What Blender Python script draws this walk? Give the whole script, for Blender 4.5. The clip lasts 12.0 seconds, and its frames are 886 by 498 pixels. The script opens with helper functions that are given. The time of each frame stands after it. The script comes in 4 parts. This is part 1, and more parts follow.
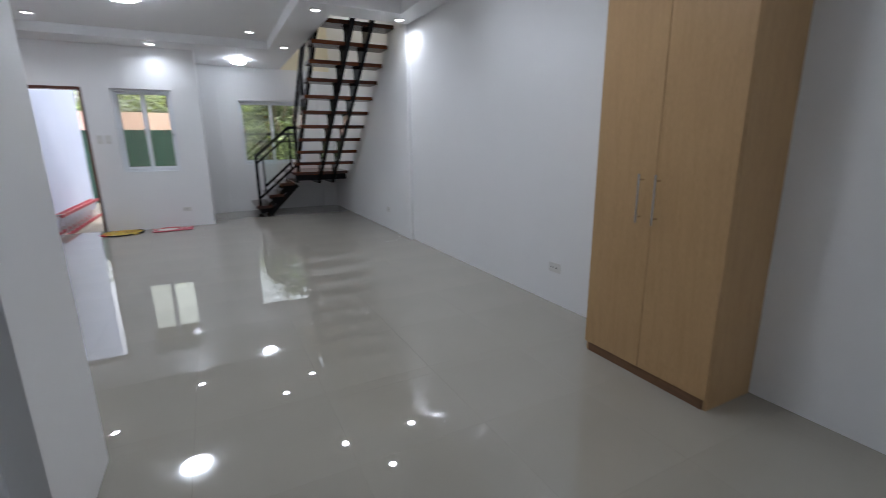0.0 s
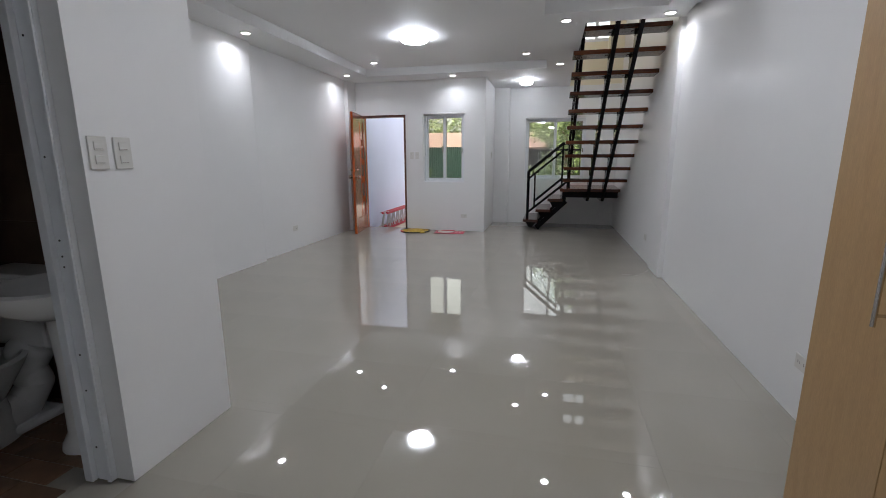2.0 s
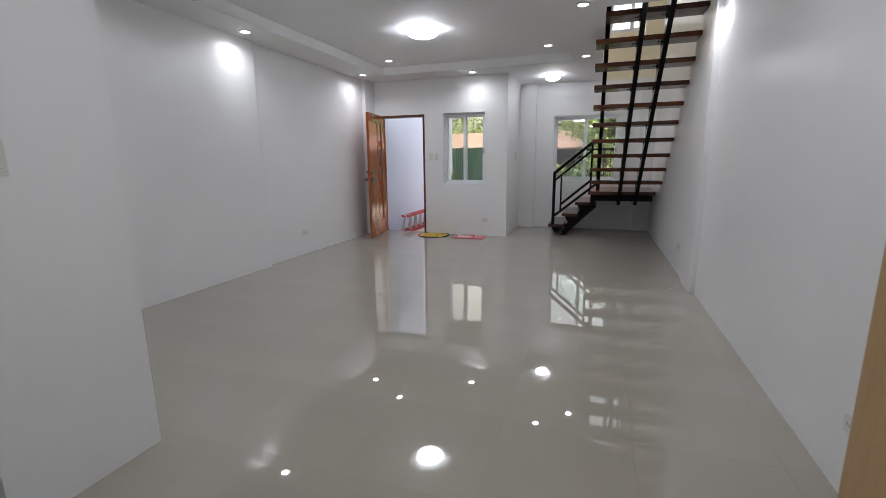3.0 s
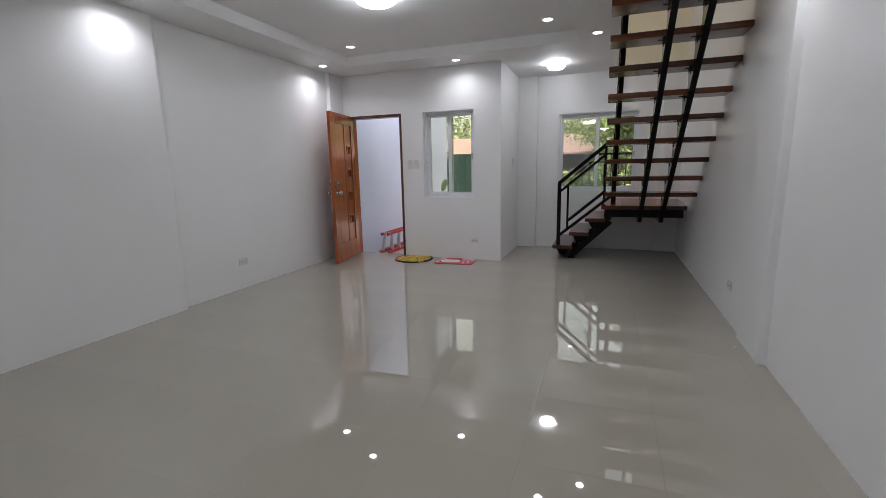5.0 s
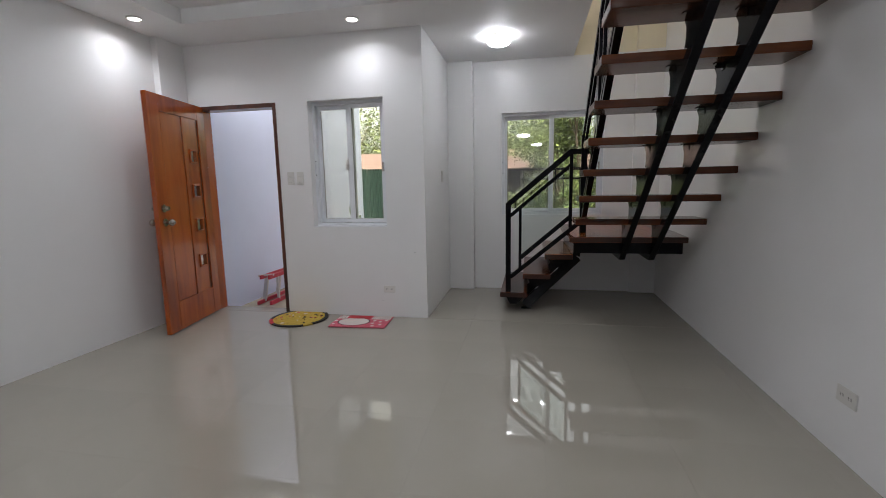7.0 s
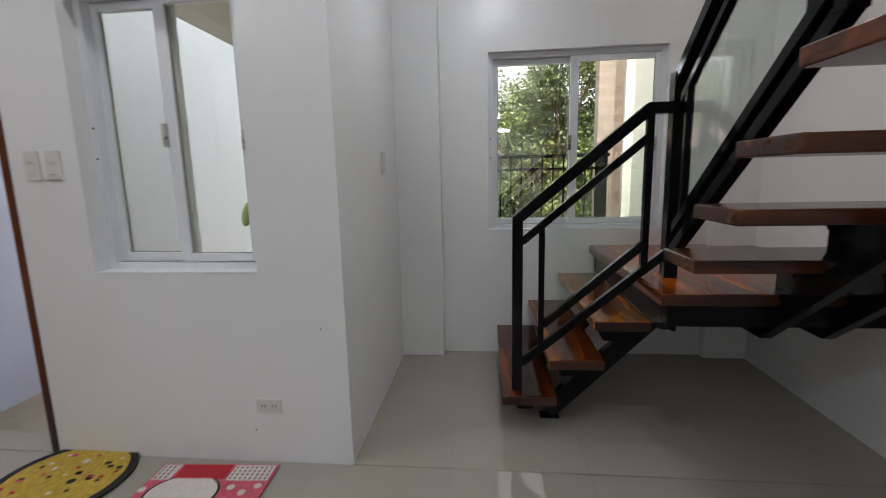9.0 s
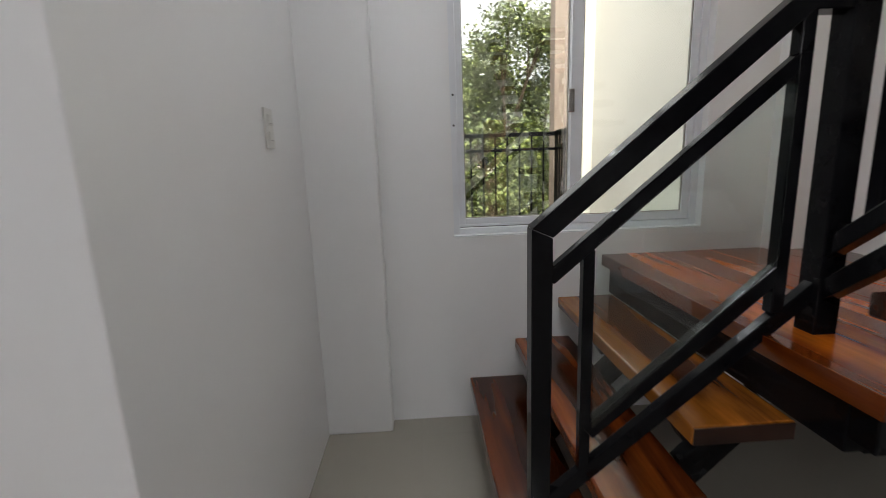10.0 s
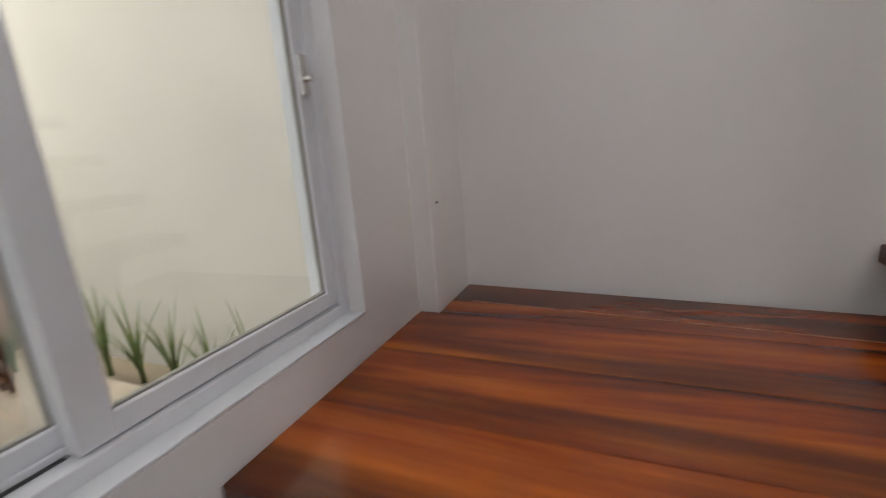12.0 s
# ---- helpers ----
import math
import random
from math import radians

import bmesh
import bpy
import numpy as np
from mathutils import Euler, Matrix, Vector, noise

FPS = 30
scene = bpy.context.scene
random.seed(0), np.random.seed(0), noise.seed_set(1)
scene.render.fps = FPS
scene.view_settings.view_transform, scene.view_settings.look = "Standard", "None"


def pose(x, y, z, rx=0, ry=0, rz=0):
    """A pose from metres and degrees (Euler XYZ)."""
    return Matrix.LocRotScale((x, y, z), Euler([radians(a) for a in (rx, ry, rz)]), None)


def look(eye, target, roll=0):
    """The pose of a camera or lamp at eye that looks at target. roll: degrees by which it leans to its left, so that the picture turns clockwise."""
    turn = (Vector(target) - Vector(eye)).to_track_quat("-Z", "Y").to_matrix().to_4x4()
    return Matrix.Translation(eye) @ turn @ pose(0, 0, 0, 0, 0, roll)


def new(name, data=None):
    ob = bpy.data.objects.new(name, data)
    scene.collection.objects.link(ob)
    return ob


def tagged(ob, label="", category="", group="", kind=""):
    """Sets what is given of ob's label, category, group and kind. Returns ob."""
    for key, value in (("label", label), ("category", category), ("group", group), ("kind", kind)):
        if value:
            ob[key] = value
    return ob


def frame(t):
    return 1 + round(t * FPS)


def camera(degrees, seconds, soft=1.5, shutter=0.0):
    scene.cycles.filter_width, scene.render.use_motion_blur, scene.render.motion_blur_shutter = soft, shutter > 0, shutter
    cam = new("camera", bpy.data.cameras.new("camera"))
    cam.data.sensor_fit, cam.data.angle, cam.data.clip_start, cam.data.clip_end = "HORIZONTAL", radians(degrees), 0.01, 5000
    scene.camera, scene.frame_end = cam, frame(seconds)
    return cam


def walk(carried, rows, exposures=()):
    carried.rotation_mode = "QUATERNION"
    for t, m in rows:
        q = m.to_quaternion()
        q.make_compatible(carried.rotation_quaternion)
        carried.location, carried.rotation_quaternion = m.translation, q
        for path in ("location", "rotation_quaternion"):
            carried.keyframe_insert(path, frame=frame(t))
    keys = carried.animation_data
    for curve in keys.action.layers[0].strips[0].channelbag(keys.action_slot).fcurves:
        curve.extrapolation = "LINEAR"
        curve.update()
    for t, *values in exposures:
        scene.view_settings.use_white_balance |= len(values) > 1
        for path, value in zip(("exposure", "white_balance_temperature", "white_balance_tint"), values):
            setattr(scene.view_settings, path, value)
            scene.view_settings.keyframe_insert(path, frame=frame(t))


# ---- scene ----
cam = camera(90.1, 12.0, soft=0.5, shutter=0.3)
PATH = [
    (0, (0.185, 0.121, 1.268), (1.073, 1.851, 0.8), -0.6),
    (0.5, (0.432, 0.077, 1.29), (0.812, 1.989, 0.843), -0.2),
    (1, (0.678, 0.163, 1.278), (0.714, 2.117, 0.854), 0.0),
    (1.5, (0.958, 0.262, 1.278), (0.757, 2.21, 0.873), -0.2),
    (2, (1.264, 0.351, 1.287), (0.808, 2.258, 0.89), -0.2),
    (2.5, (1.427, 0.572, 1.262), (0.865, 2.452, 0.877), -0.4),
    (3, (1.552, 0.825, 1.291), (0.915, 2.68, 0.899), -0.6),
    (4.8, (1.55, 2.09, 1.317), (0.856, 3.928, 0.942), -0.8),
    (5, (1.497, 2.267, 1.305), (0.815, 4.112, 0.943), -1.2),
    (5.5, (1.355, 2.715, 1.276), (0.749, 4.588, 0.926), -1.6),
    (6, (1.257, 3.158, 1.254), (0.747, 5.061, 0.911), -1.7),
    (6.5, (1.199, 3.714, 1.263), (0.755, 5.637, 0.94), -1.6),
    (7, (1.099, 4.236, 1.265), (0.714, 6.177, 0.979), -1.1),
    (7.2, (1.087, 4.429, 1.272), (0.722, 6.376, 0.998), -1.0),
    (9, (0.742, 6.49, 1.274), (0.547, 8.454, 0.95), -1.3),
    (9.5, (0.693, 7.074, 1.252), (0.591, 9.04, 0.902), -1.7),
    (10, (0.618, 7.606, 1.235), (0.706, 9.566, 0.848), -2.1),
    (10.5, (0.606, 8.08, 1.226), (1.079, 9.982, 0.825), -2.5),
    (11, (0.669, 8.515, 1.255), (1.682, 10.183, 0.819), -2.6),
    (11.5, (0.782, 8.829, 1.239), (2.277, 10.086, 0.81), -3.4),
    (12, (1.038, 8.987, 1.299), (2.823, 9.755, 0.825), -4.3),
]
EXPO = [(0.0, 2.65, 6050, 12.5), (1.5, 2.65, 6300, 13.5), (3.0, 2.65, 6500, 14), (5.0, 2.5, 6550, 14.5), (7.0, 2.5, 6600, 14), (9.0, 2.55, 6650, 12), (9.7, 2.7, 6800, 13), (10.5, 2.65, 6800, 14), (11.0, 2.6, 6850, 14.5), (11.5, 2.58, 6900, 17), (12.0, 2.7, 6950, 17)]
SKY, SUN, DOWN, LAMP_TINT = 0.115, 0.9, 0.55, (0.93, 0.975, 1.03)
DOOR_TURN = -80.0
walk(cam, [(t, look(eye, target, roll)) for t, eye, target, roll in PATH], EXPO)

# ---- light ----
world = bpy.data.worlds.new("world")
scene.world = world
world.use_nodes = True
wt = world.node_tree
sky = wt.nodes.new("ShaderNodeTexSky")
sky.sky_type = 'NISHITA'
sky.sun_disc = False
sky.sun_elevation = radians(52)
sky.sun_rotation = radians(184.6)
sky.air_density, sky.dust_density, sky.ozone_density = 1.0, 6.0, 0.5
haze = wt.nodes.new("ShaderNodeHueSaturation")
haze.inputs["Saturation"].default_value = 0.12
wt.links.new(sky.outputs[0], haze.inputs["Color"])
wt.links.new(haze.outputs[0], wt.nodes["Background"].inputs[0])
wt.nodes["Background"].inputs[1].default_value = SKY
sun = new("sun", bpy.data.lights.new("sun", 'SUN'))
sun.data.energy, sun.data.angle, sun.data.color = SUN, radians(12), (1, 0.95, 0.88)
sun.matrix_world = look((-0.8, 2, 13), (0, 12, 0))


# ---- materials ----
def mat(name, color, rough=0.5, metal=0.0, vary=0.08, scale=6.0, bump=0.0, bump_scale=60.0, dark=None, spec=0.5, coat=0.0, per_object=0.0, stretch=None):
    m = bpy.data.materials.new(name)
    m.use_nodes = True
    nt = m.node_tree
    b = nt.nodes["Principled BSDF"]
    b.inputs["Roughness"].default_value = rough
    b.inputs["Metallic"].default_value = metal
    b.inputs["Specular IOR Level"].default_value = spec
    b.inputs["Coat Weight"].default_value = coat
    b.inputs["Coat Roughness"].default_value = 0.06
    tc = nt.nodes.new("ShaderNodeTexCoord")
    mp = nt.nodes.new("ShaderNodeMapping")
    nt.links.new(tc.outputs["Object"], mp.inputs[0])
    if stretch:
        mp.inputs["Scale"].default_value = stretch
    n = nt.nodes.new("ShaderNodeTexNoise")
    n.inputs["Scale"].default_value = scale
    n.inputs["Detail"].default_value = 6
    n.inputs["Roughness"].default_value = 0.6
    nt.links.new(mp.outputs[0], n.inputs["Vector"])
    ramp = nt.nodes.new("ShaderNodeValToRGB")
    lo = dark if dark else tuple(c * (1 - vary) for c in color)
    hi = tuple(min(1, c * (1 + vary)) for c in color)
    ramp.color_ramp.elements[0].position, ramp.color_ramp.elements[1].position = 0.3, 0.7
    ramp.color_ramp.elements[0].color, ramp.color_ramp.elements[1].color = (*lo, 1), (*hi, 1)
    nt.links.new(n.outputs[0], ramp.inputs[0])
    out = ramp.outputs[0]
    if per_object:
        info = nt.nodes.new("ShaderNodeObjectInfo")
        hsv = nt.nodes.new("ShaderNodeHueSaturation")
        rng = nt.nodes.new("ShaderNodeMapRange")
        rng.inputs[3].default_value, rng.inputs[4].default_value = 1 - per_object, 1 + per_object
        nt.links.new(info.outputs["Random"], rng.inputs[0])
        nt.links.new(rng.outputs[0], hsv.inputs["Value"])
        nt.links.new(out, hsv.inputs["Color"])
        out = hsv.outputs[0]
    nt.links.new(out, b.inputs["Base Color"])
    if bump:
        n2 = nt.nodes.new("ShaderNodeTexNoise")
        n2.inputs["Scale"].default_value = bump_scale
        n2.inputs["Detail"].default_value = 4
        nt.links.new(mp.outputs[0], n2.inputs["Vector"])
        bp = nt.nodes.new("ShaderNodeBump")
        bp.inputs["Strength"].default_value = bump
        bp.inputs["Distance"].default_value = 0.01
        nt.links.new(n2.outputs[0], bp.inputs["Height"])
        nt.links.new(bp.outputs[0], b.inputs["Normal"])
    return m


def wood(name, light, mid, dark, rough, along, scale=1.0, coat=0.3, smoke=0.0):
    """Varnished timber with the grain along the axis given."""
    m = bpy.data.materials.new(name)
    m.use_nodes = True
    nt = m.node_tree
    b = nt.nodes["Principled BSDF"]
    tc = nt.nodes.new("ShaderNodeTexCoord")
    mp = nt.nodes.new("ShaderNodeMapping")
    nt.links.new(tc.outputs["Object"], mp.inputs[0])
    s3 = [scale * 9.0] * 3
    s3["xyz".index(along)] = scale * 0.9
    mp.inputs["Scale"].default_value = s3
    info = nt.nodes.new("ShaderNodeObjectInfo")
    mul = nt.nodes.new("ShaderNodeMath")
    mul.operation = 'MULTIPLY'
    mul.inputs[1].default_value = 37.0
    nt.links.new(info.outputs["Random"], mul.inputs[0])
    n = nt.nodes.new("ShaderNodeTexNoise")
    n.noise_dimensions = '4D'
    n.inputs["Scale"].default_value = 1.0
    n.inputs["Detail"].default_value = 8
    n.inputs["Roughness"].default_value = 0.55
    n.inputs["Distortion"].default_value = 0.7
    nt.links.new(mp.outputs[0], n.inputs["Vector"])
    nt.links.new(mul.outputs[0], n.inputs["W"])
    ramp = nt.nodes.new("ShaderNodeValToRGB")
    e = ramp.color_ramp.elements
    e[0].position, e[0].color = 0.36, (*dark, 1)
    e[1].position, e[1].color = 0.66, (*light, 1)
    k = e.new(0.5)
    k.color = (*mid, 1)
    nt.links.new(n.outputs[0], ramp.inputs[0])
    fine = nt.nodes.new("ShaderNodeTexNoise")
    fine.inputs["Scale"].default_value = 9.0
    fine.inputs["Detail"].default_value = 3
    nt.links.new(mp.outputs[0], fine.inputs["Vector"])
    mx = nt.nodes.new("ShaderNodeMix")
    mx.data_type, mx.blend_type = 'RGBA', 'MULTIPLY'
    mx.inputs["Factor"].default_value = 0.35
    nt.links.new(ramp.outputs[0], mx.inputs[6])
    nt.links.new(fine.outputs[0], mx.inputs[7])
    out = mx.outputs[2]
    if smoke:
        mp2 = nt.nodes.new("ShaderNodeMapping")
        s2 = [8.0, 8.0, 8.0]
        s2["xyz".index(along)] = 0.55
        mp2.inputs["Scale"].default_value = s2
        nt.links.new(tc.outputs["Object"], mp2.inputs[0])
        n3 = nt.nodes.new("ShaderNodeTexNoise")
        n3.noise_dimensions = '4D'
        n3.inputs["Scale"].default_value = 1.0
        n3.inputs["Detail"].default_value = 6
        n3.inputs["Roughness"].default_value = 0.5
        nt.links.new(mp2.outputs[0], n3.inputs["Vector"])
        nt.links.new(mul.outputs[0], n3.inputs["W"])
        r3 = nt.nodes.new("ShaderNodeValToRGB")
        q = r3.color_ramp.elements
        q[0].position, q[0].color = 0.41, (0.09, 0.065, 0.06, 1)
        q[1].position, q[1].color = 0.58, (1, 1, 1, 1)
        nt.links.new(n3.outputs[0], r3.inputs[0])
        m3 = nt.nodes.new("ShaderNodeMix")
        m3.data_type, m3.blend_type = 'RGBA', 'MULTIPLY'
        m3.inputs["Factor"].default_value = smoke
        nt.links.new(out, m3.inputs[6])
        nt.links.new(r3.outputs[0], m3.inputs[7])
        out = m3.outputs[2]
    nt.links.new(out, b.inputs["Base Color"])
    b.inputs["Roughness"].default_value = rough
    b.inputs["Specular IOR Level"].default_value = 0.4
    b.inputs["Coat Weight"].default_value = coat
    b.inputs["Coat Roughness"].default_value = 0.08
    return m


def glow(name, color, strength):
    m = bpy.data.materials.new(name)
    m.use_nodes = True
    b = m.node_tree.nodes["Principled BSDF"]
    b.inputs["Base Color"].default_value = (0.8, 0.8, 0.8, 1)
    b.inputs["Emission Color"].default_value = (*color, 1)
    b.inputs["Emission Strength"].default_value = strength
    return m


def glass(name, tint, low=0.05):
    m = bpy.data.materials.new(name)
    m.use_nodes = True
    nt = m.node_tree
    nt.nodes.remove(nt.nodes["Principled BSDF"])
    t = nt.nodes.new("ShaderNodeBsdfTransparent")
    t.inputs[0].default_value = (*tint, 1)
    g = nt.nodes.new("ShaderNodeBsdfGlossy")
    g.inputs["Roughness"].default_value = 0.01
    lw = nt.nodes.new("ShaderNodeLayerWeight")
    pw = nt.nodes.new("ShaderNodeMath")
    pw.operation = 'POWER'
    pw.inputs[1].default_value = 4.0
    nt.links.new(lw.outputs["Facing"], pw.inputs[0])
    f = nt.nodes.new("ShaderNodeMapRange")
    f.inputs[3].default_value, f.inputs[4].default_value = low, 0.9
    nt.links.new(pw.outputs[0], f.inputs[0])
    mx = nt.nodes.new("ShaderNodeMixShader")
    nt.links.new(f.outputs[0], mx.inputs[0])
    nt.links.new(t.outputs[0], mx.inputs[1])
    nt.links.new(g.outputs[0], mx.inputs[2])
    nt.links.new(mx.outputs[0], nt.nodes["Material Output"].inputs[0])
    return m


PAINT = mat("white_wall_paint", (0.76, 0.76, 0.76), 0.30, vary=0.02, scale=0.9, bump=0.10, bump_scale=5)
PAINT_OUT = mat("outdoor_wall_paint", (0.65, 0.71, 0.89), 0.7, vary=0.03, scale=1.0, bump=0.1, bump_scale=40)
CREAM = mat("cream_outdoor_paint", (0.60, 0.585, 0.53), 0.7, vary=0.04, scale=1.5, bump=0.1, bump_scale=40)
# cream that carries the stairwell's warm light in the wall colour
WARM_LIT = mat("warm_lit_wall_cream", (0.80, 0.74, 0.58), 0.4, vary=0.015, scale=1.2, bump=0.05, bump_scale=35)
CEIL = mat("ceiling_paint", (0.78, 0.78, 0.78), 0.6, vary=0.012, scale=1.0)
TILE = mat("polished_floor_tile", (0.325, 0.30, 0.255), 0.012, vary=0.03, scale=1.3, per_object=0.006, spec=0.8)
GROUT = mat("tile_grout", (0.30, 0.28, 0.24), 0.5)
FILLER = mat("pale_wood_filler", (0.34, 0.15, 0.07), 0.5, vary=0.35, scale=25)
LANDWOOD = wood("red_brown_landing_timber", (0.74, 0.185, 0.016), (0.38, 0.070, 0.009), (0.05, 0.012, 0.005), 0.15, "y", 0.6, 0.12, 0.75)
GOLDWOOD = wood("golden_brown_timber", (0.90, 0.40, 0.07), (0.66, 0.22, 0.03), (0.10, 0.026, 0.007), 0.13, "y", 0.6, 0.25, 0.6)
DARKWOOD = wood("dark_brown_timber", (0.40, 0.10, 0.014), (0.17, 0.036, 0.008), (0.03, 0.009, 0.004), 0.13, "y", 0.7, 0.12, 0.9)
TREADWOOD = wood("varnished_tread_timber", (0.19, 0.055, 0.016), (0.10, 0.027, 0.010), (0.028, 0.010, 0.006), 0.25, "x", 0.75, 0.12)
# darker timber that holds the shade of the stair's front edges
EDGESHADE = wood("shade_dark_edge_timber", (0.085, 0.026, 0.010), (0.05, 0.015, 0.007), (0.02, 0.007, 0.004), 0.3, "x", 0.8, 0.0)
DOORWOOD = wood("varnished_door_timber", (0.50, 0.098, 0.012), (0.42, 0.076, 0.010), (0.27, 0.046, 0.008), 0.2, "z", 0.8, 0.5)
FRAMEWOOD = wood("dark_door_frame_timber", (0.16, 0.05, 0.02), (0.10, 0.03, 0.015), (0.05, 0.018, 0.01), 0.3, "z", 0.8)
CABINET = wood("light_oak_laminate", (0.53, 0.335, 0.155), (0.51, 0.32, 0.148), (0.485, 0.30, 0.135), 0.4, "z", 4.0, 0.0)
PLINTH = wood("brown_laminate_edge", (0.24, 0.13, 0.06), (0.2, 0.1, 0.05), (0.15, 0.08, 0.04), 0.4, "y", 1.0, 0.0)
STEEL = mat("black_painted_steel", (0.005, 0.005, 0.006), 0.11, spec=0.12, vary=0.3, scale=14, bump=0.03, bump_scale=50)
ALU = mat("white_powder_coated_aluminium", (0.72, 0.74, 0.77), 0.35, vary=0.03, scale=9)
CHROME = mat("brushed_metal", (0.62, 0.60, 0.57), 0.25, metal=1.0, vary=0.05, scale=30)
NICKEL = mat("satin_nickel", (0.52, 0.46, 0.40), 0.16, metal=1.0, vary=0.05, scale=30)
PLASTIC = mat("white_switch_plastic", (0.64, 0.63, 0.60), 0.35, vary=0.02)
SCUFF = mat("dull_scuff", (0.24, 0.22, 0.19), 0.5, vary=0.3, scale=40)
GASKET = mat("grey_glazing_seal", (0.30, 0.29, 0.26), 0.7)
SLOT = mat("dark_slot", (0.03, 0.03, 0.03), 0.6)
CERAMIC = mat("white_glazed_ceramic", (0.78, 0.78, 0.77), 0.08, vary=0.02)
BROWN_TILE = mat("brown_bathroom_tile", (0.10, 0.065, 0.045), 0.35, vary=0.2, scale=5, per_object=0.1)
BRICK_TILE = mat("brown_floor_brick_tile", (0.17, 0.095, 0.055), 0.4, vary=0.3, scale=8, per_object=0.35)
LED = glow("led_disc", (1.0, 0.99, 0.97), 2.0)
DOME = glow("opal_light_cover", (0.90, 0.97, 1.05), 6.8)
DOME_DIM = glow("opal_light_cover_unseen_near", (0.94, 0.98, 1.03), 4.5)
DOME_REAR = glow("opal_light_cover_unseen_rear", (0.92, 0.98, 1.04), 5.5)
DOME_STAIR = glow("opal_light_cover_stair", (0.92, 0.98, 1.04), 6.0)
DOME_WARM = glow("opal_light_cover_warm", (1.0, 0.92, 0.78), 16.0)
PANE = glass("window_glass", (0.92, 0.95, 0.925), 0.04)
PANE_R = glass("reflective_window_glass", (0.93, 0.955, 0.93), 0.18)
PANE_G = glass("greenish_window_glass", (0.925, 0.94, 0.865))
PANE_D = glass("darker_window_glass", (0.85, 0.86, 0.79), 0.08)
RAILGLASS = glass("railing_glass", (0.93, 0.97, 0.95))
YELLOW = mat("yellow_mat_pile", (0.50, 0.34, 0.05), 0.95, vary=0.3, scale=60, bump=0.5, bump_scale=220)
BLACKRIM = mat("black_mat_edge", (0.02, 0.02, 0.02), 0.95, bump=0.4, bump_scale=200)
PINK = mat("pink_mat_pile", (0.55, 0.10, 0.14), 0.95, vary=0.25, scale=50, bump=0.5, bump_scale=220)
REDC = mat("red_mat_cloth", (0.42, 0.02, 0.03), 0.9, vary=0.15, scale=50)
PALE = mat("pale_mat_cloth", (0.62, 0.56, 0.52), 0.95, vary=0.08, scale=50)
REDPAINT = mat("red_ladder_paint", (0.50, 0.03, 0.06), 0.4, vary=0.15, scale=12)
ALULADDER = mat("ladder_aluminium", (0.6, 0.6, 0.62), 0.35, metal=0.8, vary=0.08, scale=20)
CONCRETE = mat("pale_concrete", (0.32, 0.28, 0.225), 0.85, vary=0.2, scale=2.5, bump=0.2, bump_scale=30)
SOIL = mat("ground_earth", (0.16, 0.135, 0.098), 0.95, vary=0.3, scale=0.8, bump=0.3, bump_scale=10)
GREENSHEET = mat("green_corrugated_sheet", (0.035, 0.075, 0.06), 0.5, vary=0.2, scale=3)
ROOFRED = mat("rusty_red_roof_sheet", (0.17, 0.105, 0.085), 0.7, vary=0.25, scale=3)
HOUSEWALL = mat("weathered_house_wall", (0.045, 0.037, 0.031), 0.85, vary=0.3, scale=2)
BARK = mat("tree_bark", (0.10, 0.075, 0.05), 0.95, vary=0.3, scale=9, bump=0.5, bump_scale=20)
LEAF = mat("tree_leaf", (0.105, 0.132, 0.048), 0.5, vary=0.35, scale=1.5, dark=(0.022, 0.036, 0.014))
LEAF_B = mat("bright_leaf", (0.22, 0.265, 0.065), 0.5, vary=0.3, scale=1.3, dark=(0.05, 0.075, 0.022))
BLADE = mat("strap_leaf", (0.12, 0.18, 0.06), 0.5, vary=0.4, scale=6)
GAPBROWN = mat("dark_gap_brown", (0.17, 0.12, 0.095), 0.75, vary=0.12, scale=4)
PILLARPAINT = mat("tan_pillar_paint", (0.25, 0.195, 0.16), 0.7, vary=0.1, scale=4)


# ---- mesh helpers ----
def box(bm, x0, x1, y0, y1, z0, z1, bevel=0.0):
    r = bmesh.ops.create_cube(bm, size=1.0, matrix=Matrix.LocRotScale(((x0 + x1) / 2, (y0 + y1) / 2, (z0 + z1) / 2), None, (abs(x1 - x0), abs(y1 - y0), abs(z1 - z0))))
    if bevel:
        es = {e for v in r["verts"] for e in v.link_edges}
        bmesh.ops.bevel(bm, geom=list(es), offset=bevel, segments=2, affect='EDGES', profile=0.5)
    return bm


def boxes(*specs, bevel=0.0):
    bm = bmesh.new()
    for s in specs:
        box(bm, *s, bevel=bevel)
    return bm


def rod(bm, a, b, r, seg=12, r2=None):
    a, b = Vector(a), Vector(b)
    d = b - a
    m = Matrix.Translation((a + b) / 2) @ d.to_track_quat('Z', 'Y').to_matrix().to_4x4()
    bmesh.ops.create_cone(bm, cap_ends=True, segments=seg, radius1=r, radius2=r if r2 is None else r2, depth=d.length, matrix=m)
    return bm


def bar(bm, a, b, w, h, side=(0, 1, 0), bevel=0.003):
    """A square tube from a to b, w wide along side and h across it."""
    a, b, s = Vector(a), Vector(b), Vector(side)
    d = (b - a).normalized()
    u = d.cross(s).normalized()
    s = u.cross(d).normalized()
    m = Matrix((d, s, u)).transposed().to_4x4()
    m.translation = (a + b) / 2
    r = bmesh.ops.create_cube(bm, size=1.0, matrix=m @ Matrix.Diagonal(((b - a).length, w, h, 1)))
    if bevel:
        es = {e for v in r["verts"] for e in v.link_edges}
        bmesh.ops.bevel(bm, geom=list(es), offset=bevel, segments=2, affect='EDGES', profile=0.5)
    return bm


